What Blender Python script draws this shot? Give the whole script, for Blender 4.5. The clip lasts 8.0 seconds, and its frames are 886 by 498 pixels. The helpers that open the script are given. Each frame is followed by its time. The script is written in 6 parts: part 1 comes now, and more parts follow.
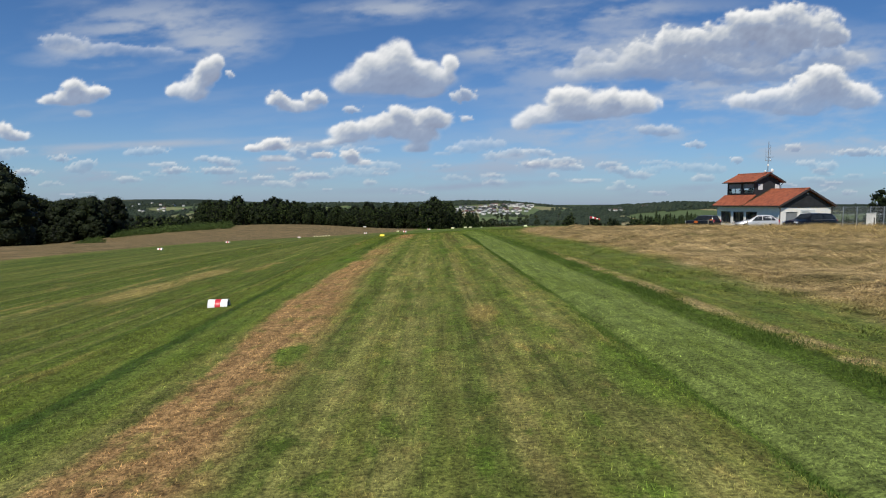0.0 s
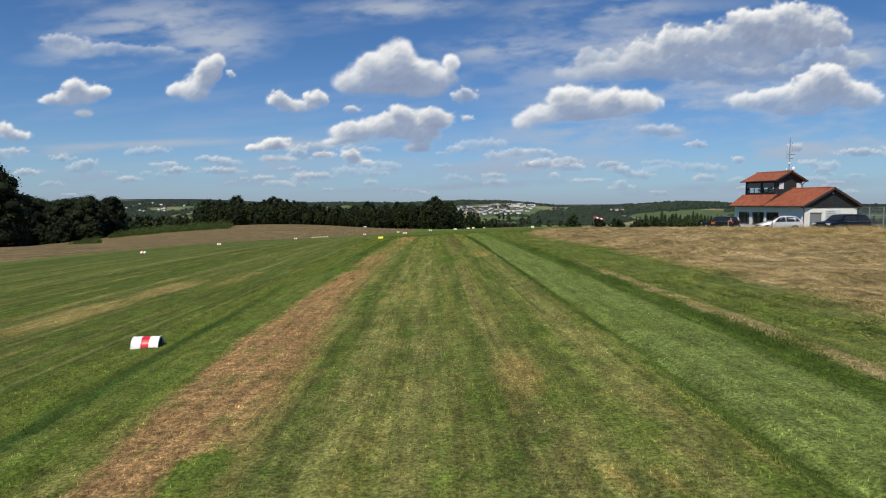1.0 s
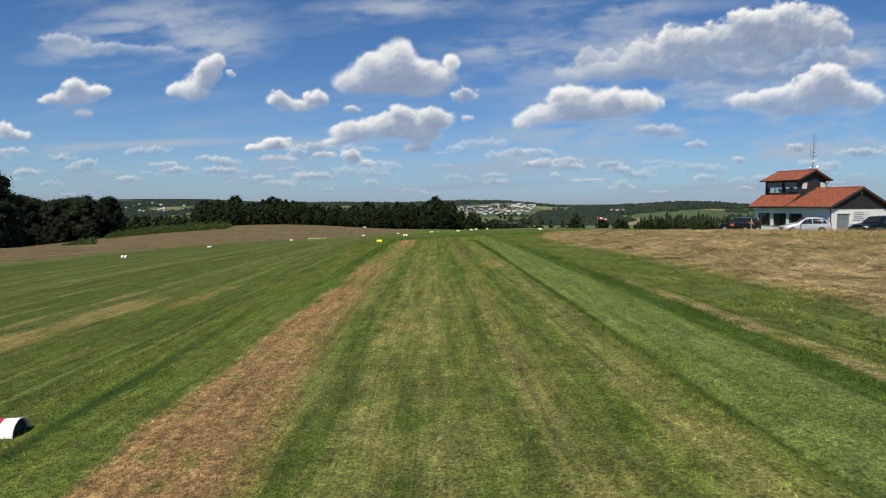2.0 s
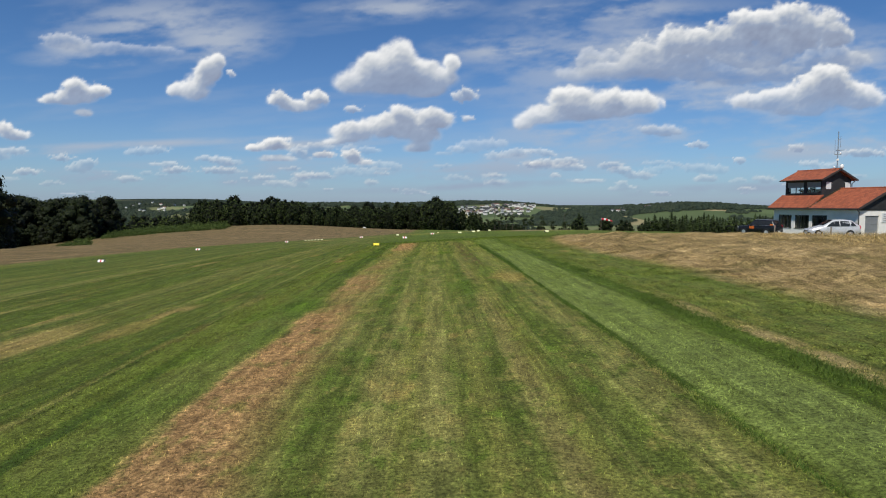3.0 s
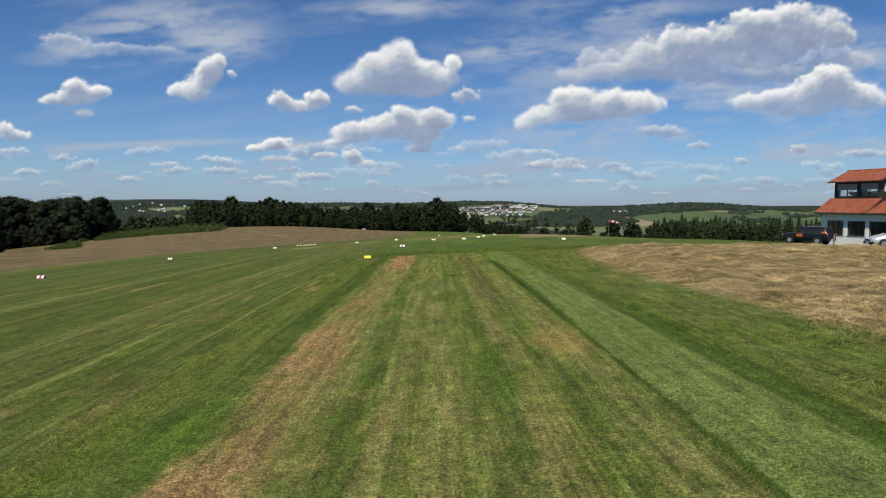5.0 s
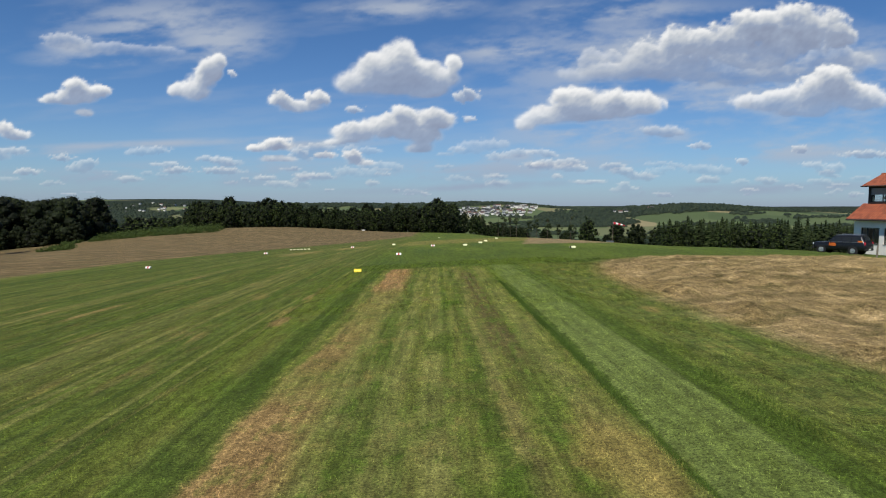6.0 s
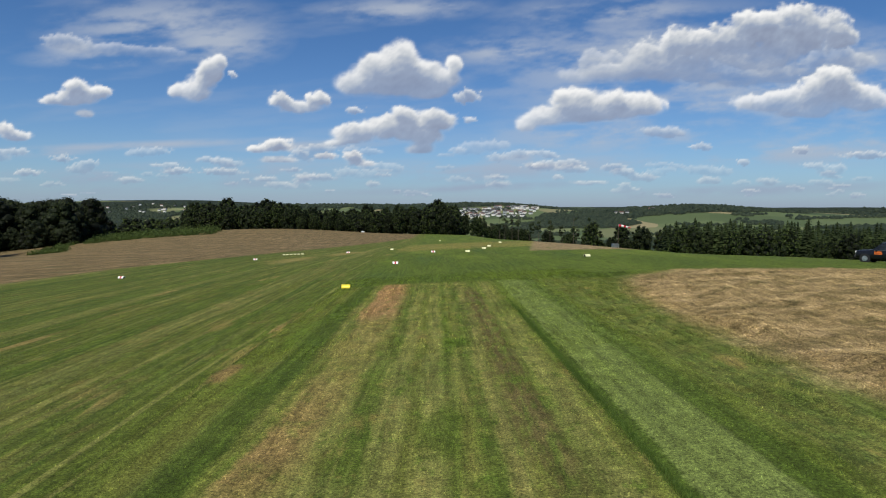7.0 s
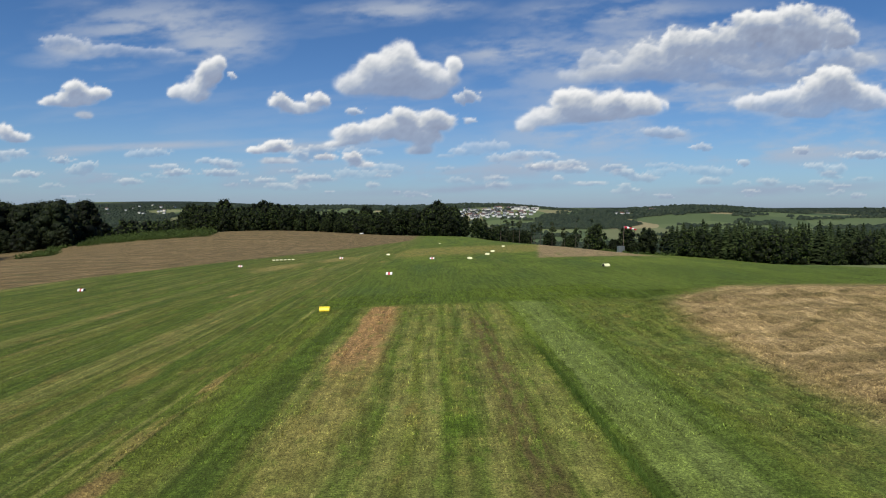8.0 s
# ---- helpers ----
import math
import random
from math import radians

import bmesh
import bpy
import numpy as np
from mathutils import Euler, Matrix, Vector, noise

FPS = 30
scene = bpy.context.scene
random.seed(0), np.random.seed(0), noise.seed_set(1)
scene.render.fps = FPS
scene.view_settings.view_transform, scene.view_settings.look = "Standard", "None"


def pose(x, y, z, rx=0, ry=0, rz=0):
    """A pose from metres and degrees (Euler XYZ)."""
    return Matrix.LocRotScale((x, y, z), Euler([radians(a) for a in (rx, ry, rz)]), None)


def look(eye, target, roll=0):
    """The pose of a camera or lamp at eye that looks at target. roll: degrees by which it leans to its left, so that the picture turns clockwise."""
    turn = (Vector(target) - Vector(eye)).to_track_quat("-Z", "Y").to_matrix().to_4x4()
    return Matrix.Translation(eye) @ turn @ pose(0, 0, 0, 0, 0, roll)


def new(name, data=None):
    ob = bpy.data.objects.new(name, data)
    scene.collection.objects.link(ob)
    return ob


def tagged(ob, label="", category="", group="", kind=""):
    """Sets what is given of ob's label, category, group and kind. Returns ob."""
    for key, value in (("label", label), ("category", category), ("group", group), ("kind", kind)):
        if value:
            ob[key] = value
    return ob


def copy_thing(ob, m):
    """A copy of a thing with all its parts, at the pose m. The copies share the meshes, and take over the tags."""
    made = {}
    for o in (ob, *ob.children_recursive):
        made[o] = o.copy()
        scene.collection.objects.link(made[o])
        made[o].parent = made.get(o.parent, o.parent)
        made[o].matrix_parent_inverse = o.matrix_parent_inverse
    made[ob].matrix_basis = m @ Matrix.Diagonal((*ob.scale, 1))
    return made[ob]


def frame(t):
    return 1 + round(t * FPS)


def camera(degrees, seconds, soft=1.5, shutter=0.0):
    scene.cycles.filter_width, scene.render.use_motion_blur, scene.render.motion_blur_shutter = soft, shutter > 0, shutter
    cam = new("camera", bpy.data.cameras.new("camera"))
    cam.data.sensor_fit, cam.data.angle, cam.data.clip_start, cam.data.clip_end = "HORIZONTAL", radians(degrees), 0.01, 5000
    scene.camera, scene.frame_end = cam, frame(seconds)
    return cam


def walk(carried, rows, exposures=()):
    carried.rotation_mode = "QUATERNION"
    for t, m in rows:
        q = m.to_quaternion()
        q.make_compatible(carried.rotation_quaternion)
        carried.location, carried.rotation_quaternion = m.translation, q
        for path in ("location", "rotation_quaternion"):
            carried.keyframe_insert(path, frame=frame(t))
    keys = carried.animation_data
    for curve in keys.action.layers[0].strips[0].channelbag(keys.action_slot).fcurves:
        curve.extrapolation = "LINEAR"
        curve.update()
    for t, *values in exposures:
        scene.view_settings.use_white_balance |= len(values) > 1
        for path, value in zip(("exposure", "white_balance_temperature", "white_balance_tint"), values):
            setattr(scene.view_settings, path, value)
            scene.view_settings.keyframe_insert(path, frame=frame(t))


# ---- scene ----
cam = camera(73.0, 8.0, soft=1.1)
PATH = [
    (0, (0.344, 1.343, 2.67), (0.378, 3.337, 2.519), -0.1),
    (0.5, (0.292, 3.509, 2.681), (0.325, 5.503, 2.529), -0.1),
    (1, (0.214, 5.684, 2.715), (0.245, 7.678, 2.563), -0.1),
    (1.5, (0.06, 7.897, 2.749), (0.091, 9.891, 2.597), -0.1),
    (3, (-0.104, 14.207, 2.814), (-0.074, 16.201, 2.663), 0.0),
    (3.5, (-0.157, 16.286, 2.857), (-0.128, 18.281, 2.707), 0.0),
    (4, (-0.151, 18.305, 2.901), (-0.124, 20.299, 2.75), 0.0),
    (4.5, (-0.199, 20.379, 2.993), (-0.172, 22.373, 2.843), 0.0),
    (6, (-0.044, 27.749, 3.669), (-0.018, 29.744, 3.52), 0.1),
    (6.5, (0.02, 30.379, 3.832), (0.044, 32.373, 3.683), 0.1),
    (7, (-0.015, 33.251, 3.951), (0.009, 35.246, 3.805), 0.1),
    (7.5, (-0.029, 36.338, 4.055), (-0.004, 38.332, 3.91), 0.1),
    (8, (0.077, 39.593, 4.137), (0.101, 41.588, 3.994), 0.0),
]
walk(cam, [(t, look(eye, target, roll)) for t, eye, target, roll in PATH])

# ---- light ----
SUN_EL, SUN_AZ = radians(54), radians(200)  # azimuth clockwise from +y
TO_SUN = Vector((math.sin(SUN_AZ) * math.cos(SUN_EL), math.cos(SUN_AZ) * math.cos(SUN_EL), math.sin(SUN_EL)))
world = bpy.data.worlds.new("sky")
scene.world = world
world.use_nodes = True
wn = world.node_tree.nodes
sky = wn.new("ShaderNodeTexSky")
sky.sky_type = "NISHITA"
sky.sun_disc = False
sky.sun_elevation, sky.sun_rotation = SUN_EL, SUN_AZ
sky.altitude, sky.air_density, sky.dust_density, sky.ozone_density = 300, 1.0, 0.0, 3.0
tone = wn.new("ShaderNodeMix")
tone.data_type, tone.blend_type = "RGBA", "MULTIPLY"
tone.inputs[0].default_value = 1.0
tone.inputs[7].default_value = (0.525, 0.805, 1.12, 1)  # clear, dry summer air
world.node_tree.links.new(sky.outputs[0], tone.inputs[6])
world.node_tree.links.new(tone.outputs[2], wn["Background"].inputs[0])
wn["Background"].inputs[1].default_value = 0.078
sun_data = bpy.data.lights.new("sun", "SUN")
sun_data.energy, sun_data.angle, sun_data.color = 5.0, radians(0.5), (1.0, 0.945, 0.84)
sun = new("sun", sun_data)
sun.matrix_world = look((0, 0, 60), Vector((0, 0, 60)) - TO_SUN)
scene.view_settings.exposure = 0.0


# ---- materials ----
class Tree:
    """A short way to write node trees."""

    def __init__(self, tree):
        self.t = tree

    def node(self, kind, **kw):
        n = self.t.nodes.new("ShaderNode" + kind)
        for k, v in kw.items():
            setattr(n, k, v)
        return n

    def put(self, socket, v):
        if isinstance(v, bpy.types.NodeSocket):
            self.t.links.new(v, socket)
        elif isinstance(v, (tuple, list)) and len(v) == 3 and socket.type == "RGBA":
            socket.default_value = (*v, 1)
        else:
            socket.default_value = v

    def math(self, op, a, b=0.0, c=0.0, clamp=False):
        n = self.node("Math", operation=op, use_clamp=clamp)
        for s, v in zip(n.inputs, (a, b, c)):
            self.put(s, v)
        return n.outputs[0]

    def vmath(self, op, a, b=(0, 0, 0)):
        n = self.node("VectorMath", operation=op)
        self.put(n.inputs[0], a)
        self.put(n.inputs[1], b)
        return n.outputs["Value" if op in ("LENGTH", "DOT_PRODUCT") else "Vector"]

    def noise(self, vec, scale, detail=3.0, rough=0.55, out="Fac"):
        n = self.node("TexNoise")
        self.put(n.inputs["Vector"], vec)
        self.put(n.inputs["Scale"], scale)
        self.put(n.inputs["Detail"], detail)
        self.put(n.inputs["Roughness"], rough)
        return n.outputs[out]

    def step(self, v, lo, hi, a=0.0, b=1.0, kind="SMOOTHSTEP"):
        n = self.node("MapRange", interpolation_type=kind)
        for s, w in zip(n.inputs, (v, lo, hi, a, b)):
            self.put(s, w)
        return n.outputs[0]

    def mix(self, f, a, b, kind="MIX"):
        n = self.node("Mix", data_type="RGBA", blend_type=kind)
        self.put(n.inputs[0], f)
        self.put(n.inputs[6], a)
        self.put(n.inputs[7], b)
        return n.outputs[2]

    def ramp(self, v, stops):
        n = self.node("ValToRGB")
        self.put(n.inputs[0], v)
        e = n.color_ramp.elements
        while len(e) < len(stops):
            e.new(0.5)
        for el, (p, c) in zip(e, stops):
            el.position, el.color = p, (*c, 1)
        return n.outputs[0]

    def xyz(self, v):
        n = self.node("SeparateXYZ")
        self.put(n.inputs[0], v)
        return n.outputs

    def join(self, x, y, z=0.0):
        n = self.node("CombineXYZ")
        for s, v in zip(n.inputs, (x, y, z)):
            self.put(s, v)
        return n.outputs[0]


def material(name):
    m = bpy.data.materials.new(name)
    m.use_nodes = True
    t = Tree(m.node_tree)
    return m, t, m.node_tree.nodes["Principled BSDF"]


def surface(name, colour, rough=0.6, metal=0.0, vary=0.12, scale=3.0, bump=0.0, bump_scale=20.0, spec=0.5, grime=None):
    """Paint, metal, plastic or masonry with two scales of variation."""
    m, t, b = material(name)
    p = t.node("TexCoord").outputs["Object"]
    n1, n2 = t.noise(p, scale), t.noise(p, scale * 9, 4)
    f = t.math("ADD", t.math("MULTIPLY", n1, 0.65), t.math("MULTIPLY", n2, 0.35))
    dark = tuple(c * (1 - vary * 2) for c in colour)
    light = tuple(min(1, c * (1 + vary)) for c in colour)
    col = t.mix(t.step(f, 0.3, 0.7), dark, light)
    if grime:
        col = t.mix(t.step(t.noise(p, scale * 2.3, 5), 0.55, 0.75, 0, 0.5), col, grime)
    t.put(b.inputs["Base Color"], col)
    t.put(b.inputs["Roughness"], t.step(n2, 0.2, 0.8, max(0, rough - 0.08), min(1, rough + 0.08)))
    b.inputs["Metallic"].default_value = metal
    b.inputs["Specular IOR Level"].default_value = spec
    if bump:
        bn = t.node("Bump")
        bn.inputs["Distance"].default_value = bump
        t.put(bn.inputs["Height"], t.noise(p, bump_scale, 4))
        t.put(b.inputs["Normal"], bn.outputs[0])
    return m


# turf colours
DULL, PALE, DARK = (0.134, 0.143, 0.029), (0.198, 0.192, 0.056), (0.070, 0.100, 0.014)
BRIGHT, MID = (0.126, 0.162, 0.041), (0.100, 0.136, 0.019)
THATCH, STRAW, TAN = (0.310, 0.190, 0.082), (0.32, 0.23, 0.086), (0.240, 0.178, 0.056)
LUSH = (0.062, 0.108, 0.011)

# the mown strips between the dry strip and the bright one: where each begins, and its grass
STRIPS = [(-1.72, DARK), (-1.12, PALE), (-0.62, DULL), (-0.30, PALE), (0.16, MID), (0.42, DULL), (0.72, DARK), (1.10, (0.192, 0.165, 0.055)), (1.42, DULL), (1.72, DARK), (2.08, MID),
          (2.38, PALE), (2.86, DULL), (3.12, MID)]
# patches with a place of their own: x, y, radius, grass, strength
PATCHES = ((-1.98, 11.0, 0.42, (0.072, 0.128, 0.014), 0.85), (-3.7, 31.4, 0.75, LUSH, 0.75), (1.4, 13.9, 0.45, TAN, 0.7), (0.05, 43.7, 0.55, DARK, 0.8), (-5.6, 49.0, 0.4, THATCH, 0.55),
           (2.6, 36.0, 0.8, TAN, 0.6), (-8.6, 57.0, 0.5, TAN, 0.45), (0.55, 51.5, 0.6, LUSH, 0.8), (0.9, 33.5, 0.9, LUSH, 0.6), (-9.9, 22.5, 1.3, STRAW, 0.5), (-9.6, 28.0, 1.1, STRAW, 0.45),
           (-7.9, 29.6, 0.7, TAN, 0.5), (-19.0, 112.0, 3.5, STRAW, 0.4), (-14.0, 126.0, 3.5, STRAW, 0.4), (2.9, 9.0, 0.6, LUSH, 0.7), (3.0, 58.0, 0.8, DARK, 0.6), (7.2, 47.5, 0.4, TAN, 0.6))


def turf_group():
    """Colour of the airfield's grass, stubble and hay by place on the ground."""
    g = bpy.data.node_groups.new("turf", "ShaderNodeTree")
    g.interface.new_socket("Color", in_out="OUTPUT", socket_type="NodeSocketColor")
    t = Tree(g)
    out = g.nodes.new("NodeGroupOutput")
    x, y, _ = t.xyz(t.node("NewGeometry").outputs["Position"])
    flat = t.join(x, y)

    def drawn(kx, ky):
        return t.join(t.math("MULTIPLY", x, kx), t.math("MULTIPLY", y, ky))

    def mid(n, amp):
        return t.math("MULTIPLY", t.math("SUBTRACT", n, 0.5), amp)
    n_small = t.noise(flat, 7.0, 5, 0.65)
    n_mid = t.noise(flat, 1.3, 4, 0.6)
    n_large = t.noise(flat, 0.12, 3)
    n_along = t.noise(drawn(1.0, 0.12), 1.1, 4, 0.6)
    patch = t.noise(drawn(1.0, 0.4), 0.75, 5, 0.65)
    dabs = t.noise(drawn(1.0, 0.55), 2.1, 5, 0.68)
    # mower's wander, and the ragged edge that grass leaves
    wander = mid(t.noise(t.join(t.math("MULTIPLY", x, 0.15), t.math("MULTIPLY", y, 0.16)), 1.0, 2), 0.5)
    rag = t.math("ADD", mid(n_small, 0.34), mid(n_mid, 0.34))
    wx = t.math("ADD", x, t.math("ADD", wander, rag))

    # left of the runway: mower passes side by side
    lx = t.math("ADD", t.math("ADD", x, mid(t.noise(drawn(0.06, 0.05), 1.0, 2), 1.3)), mid(n_small, 0.3))
    pas = t.math("DIVIDE", lx, 1.45)
    tone = t.node("TexWhiteNoise", noise_dimensions="1D")
    t.put(tone.inputs["W"], t.math("FLOOR", pas))
    left = t.ramp(tone.outputs["Value"], [(0.0, DARK), (0.22, DARK), (0.32, MID), (0.55, MID), (0.66, DULL), (0.84, DULL), (0.92, PALE)])
    left = t.mix(t.step(t.noise(drawn(0.9, 0.018), 1.0, 4, 0.62), 0.36, 0.64, 0.0, 0.75), left, t.mix(n_along, DARK, DULL))
    seam = t.step(t.math("ABSOLUTE", t.math("SUBTRACT", t.math("FRACT", pas), 0.5)), 0.37, 0.47)
    seam = t.math("MULTIPLY", seam, t.step(t.noise(drawn(0.5, 0.06), 1.0, 3), 0.42, 0.56))
    left = t.mix(t.math("MULTIPLY", seam, 0.75), left, t.mix(t.step(tone.outputs["Value"], 0.42, 0.5), (0.052, 0.084, 0.013), PALE))
    left = t.mix(t.step(patch, 0.56, 0.68, 0.0, 0.5), left, TAN)
    left = t.mix(t.math("MULTIPLY", t.step(n_along, 0.56, 0.66), t.step(n_large, 0.46, 0.58, 0.0, 0.8)), left, STRAW)
    left = t.mix(t.step(dabs, 0.47, 0.36, 0.0, 0.5), left, LUSH)
    left = t.mix(1.0, left, (0.80, 0.80, 0.78), "MULTIPLY")
    left = t.mix(t.step(t.noise(drawn(1.7, 0.05), 1.0, 4, 0.62), 0.44, 0.64, 0.0, 0.55), left, (0.066, 0.090, 0.017))

    left = t.mix(t.step(t.noise(drawn(2.3, 0.035), 1.0, 3, 0.6), 0.57, 0.66, 0.0, 0.55), left, PALE)
    left = t.mix(t.step(t.noise(drawn(1.1, 0.025), 1.0, 3, 0.6), 0.45, 0.36, 0.0, 0.6), left, (0.046, 0.076, 0.011))
    side = t.math("ABSOLUTE", t.math("ADD", t.math("ADD", x, mid(n_mid, 0.5)), 34.9))
    left = t.mix(t.math("MULTIPLY", t.step(side, 0.75, 0.3), 0.8), left, (0.042, 0.070, 0.011))
    # the runway's strips
    run = left
    run = t.mix(t.step(wx, -5.75, -5.55), run, t.mix(n_along, MID, DULL))
    run = t.mix(t.step(wx, -5.2, -5.0), run, t.mix(t.step(patch, 0.4, 0.6), MID, DULL))
    run = t.mix(t.math("MULTIPLY", t.step(wx, -4.72, -4.52), 0.3), run, t.mix(t.step(n_along, 0.35, 0.6), MID, BRIGHT))
    run = t.mix(t.math("MULTIPLY", t.step(wx, -4.6, -4.3), t.step(y, 30, 40, 0.0, 0.75)), run, t.mix(n_mid, (0.046, 0.076, 0.010), DARK))
    rut = t.math("ABSOLUTE", t.math("SUBTRACT", wx, t.step(y, 7, 22, -4.42, -4.92, "LINEAR")))
    run = t.mix(t.math("MULTIPLY", t.step(rut, 0.24, 0.10), t.step(y, 29, 20, 0.0, 0.9)), run, (0.046, 0.078, 0.011))
    run = t.mix(t.step(wx, -5.75, -5.55), run, t.mix(1.0, run, (0.84, 0.88, 0.86), "MULTIPLY"))
    run = t.mix(t.step(wx, -3.75, -3.3), run, t.mix(t.step(patch, 0.4, 0.6), DULL, PALE))
    for e, c in STRIPS:
        run = t.mix(t.step(wx, e - 0.13, e + 0.13), run, c)
    on_run = t.math("MULTIPLY", t.step(wx, -3.5, -3.3), t.step(wx, 3.4, 3.3))
    # strips differ in strength along the way, and carry narrow wheel lines
    dull = t.math("ADD", t.step(t.noise(drawn(0.45, 0.1), 1.0, 3, 0.6), 0.40, 0.62, 0.0, 0.5), t.step(y, 30, 14, 0.18, 0.36))
    run = t.mix(t.math("MULTIPLY", on_run, dull), run, t.mix(t.step(patch, 0.38, 0.62), (0.088, 0.108, 0.024), (0.165, 0.160, 0.050)))
    lines = t.noise(drawn(4.2, 0.05), 1.0, 3, 0.6)
    run = t.mix(t.math("MULTIPLY", on_run, t.step(lines, 0.56, 0.66, 0.0, 0.5)), run, (0.066, 0.088, 0.018))
    run = t.mix(t.math("MULTIPLY", on_run, t.step(lines, 0.43, 0.35, 0.0, 0.4)), run, PALE)
    run = t.mix(t.math("MULTIPLY", on_run, t.step(dabs, 0.46, 0.36, 0.0, 0.6)), run, LUSH)
    run = t.mix(t.math("MULTIPLY", on_run, t.step(dabs, 0.55, 0.66, 0.0, 0.6)), run, t.mix(n_small, PALE, TAN))
    run = t.mix(t.math("MULTIPLY", on_run, t.step(patch, 0.60, 0.70, 0.0, 0.7)), run, TAN)

    run = t.mix(t.math("MULTIPLY", on_run, t.step(y, 24, 46, 0.0, 0.22)), run, t.mix(dabs, LUSH, MID))
    # dry strip of raked thatch: bare by stretches, thin between them
    le = t.math("ADD", t.math("ADD", -3.05, t.step(y, 10, 15, 0.0, -0.4)), t.step(y, 40, 45, 0.0, 0.35))
    re = t.math("ADD", t.math("ADD", -1.82, t.step(y, 10, 24, 0.0, -0.55)), t.step(y, 40, 56, 0.0, 0.62))
    dx = t.math("ADD", wx, mid(patch, 0.7))
    on_dry = t.math("MULTIPLY", t.step(t.math("SUBTRACT", dx, le), -0.12, 0.14), t.step(t.math("SUBTRACT", dx, re), 0.5, -0.3))
    stretch = t.math("ADD", y, mid(n_mid, 2.5))
    bare = t.ramp(t.step(stretch, 0, 80, kind="LINEAR"), [(p / 80, (v, v, v)) for p, v in ((0, 0.95), (29, 0.95), (32, 0.25), (35, 0.8), (38.5, 0.75), (40.5, 0.1), (43, 0.62), (46, 0.4), (49, 0.12), (55.5, 0.25), (58, 0.9), (68.5, 0.95), (69.5, 0.0))])
    bare = t.math("MULTIPLY", on_dry, t.math("MULTIPLY", bare, t.step(dabs, 0.36, 0.50, 0.40, 1.0)))
    run = t.mix(t.math("MULTIPLY", on_dry, 0.45), run, t.mix(n_mid, DULL, PALE))
    run = t.mix(bare, run, t.mix(t.step(n_small, 0.35, 0.65), (0.225, 0.135, 0.058), THATCH))

    # bright strip, uncut edge, dry fringe, and the dull verge to the hay
    wr = t.math("ADD", x, t.math("ADD", t.math("MULTIPLY", wander, 0.5), t.math("MULTIPLY", rag, 0.55)))
    run = t.mix(t.math("MULTIPLY", t.step(wr, 3.22, 3.34), t.math("MULTIPLY", t.step(y, 61, 52), t.step(n_along, 0.34, 0.5, 0.3, 0.85))), run, (0.052, 0.084, 0.012))
    run = t.mix(t.step(t.math("SUBTRACT", wr, t.step(y, 34, 44, 3.40, 3.58)), -0.05, 0.06), run, t.mix(t.step(n_along, 0.25, 0.6), t.mix(n_mid, MID, BRIGHT), BRIGHT))
    run = t.mix(t.math("MULTIPLY", t.step(wr, 4.86, 4.98), t.step(y, 58, 40, 0.55, 1.0)), run, t.mix(n_mid, DARK, (0.056, 0.09, 0.013)))
    fringe = t.math("MULTIPLY", t.step(wr, 5.42, 5.6), t.step(y, 34, 26, 0.1, 1.0))
    run = t.mix(t.step(wr, 5.42, 5.62), run, t.mix(n_mid, MID, DARK))
    run = t.mix(fringe, run, t.mix(t.step(n_mid, 0.36, 0.60), DULL, (0.225, 0.180, 0.078)))
    verge = t.mix(t.step(dabs, 0.4, 0.6), (0.082, 0.110, 0.022), t.mix(n_along, (0.138, 0.142, 0.034), (0.106, 0.130, 0.027)))
    verge = t.mix(t.step(t.noise(drawn(0.7, 0.16), 1.0, 4, 0.6), 0.54, 0.66, 0.0, 0.6), verge, t.mix(n_small, MID, LUSH))
    verge = t.mix(t.step(patch, 0.62, 0.72, 0.0, 0.6), verge, TAN)
    run = t.mix(t.step(wx, 5.82, 6.05), run, verge)

    for px, py, pr, c, k in PATCHES:
        d = t.vmath("LENGTH", t.vmath("MULTIPLY", t.vmath("SUBTRACT", flat, (px, py, 0)), (1.0, 0.32, 1.0)))
        d = t.math("ADD", d, t.math("ADD", rag, mid(patch, 1.4 * pr)))
        run = t.mix(t.step(d, pr, pr * 0.4, 0.0, k), run, c)

    # grass past the strips' end, mown the other way, then along again
    wy = t.math("ADD", y, t.math("ADD", t.math("MULTIPLY", rag, 2.0), t.math("MULTIPLY", x, 0.12)))
    far = t.ramp(t.noise(drawn(0.5, 0.12), 0.5, 4), [(0.3, (0.055, 0.088, 0.02)), (0.48, DARK), (0.62, MID), (0.78, DULL)])
    far = t.mix(t.step(y, 84, 96), t.mix(0.45, far, DARK), far)
    lanes = t.noise(drawn(0.55, 0.012), 1.0, 3, 0.6)
    far = t.mix(t.math("MULTIPLY", t.step(y, 78, 100), t.step(lanes, 0.50, 0.62, 0.0, 0.5)), far, t.mix(n_along, MID, DULL))
    far = t.mix(t.math("MULTIPLY", t.math("MULTIPLY", t.step(y, 112, 125), t.step(y, 175, 150)), t.step(patch, 0.36, 0.54, 0.1, 0.85)), far, t.mix(n_mid, DULL, TAN))
    past = t.math("MULTIPLY", t.step(wy, 68.0, 69.3), t.step(lx, -6.5, -5.0))
    run = t.mix(past, run, far)

    # hay, cut and dry, lying in combed swaths
    bend = t.node("TexNoise")
    t.put(bend.inputs["Vector"], flat)
    bend.inputs["Scale"].default_value, bend.inputs["Detail"].default_value = 0.55, 3.0
    bx, by, _ = t.xyz(bend.outputs["Color"])
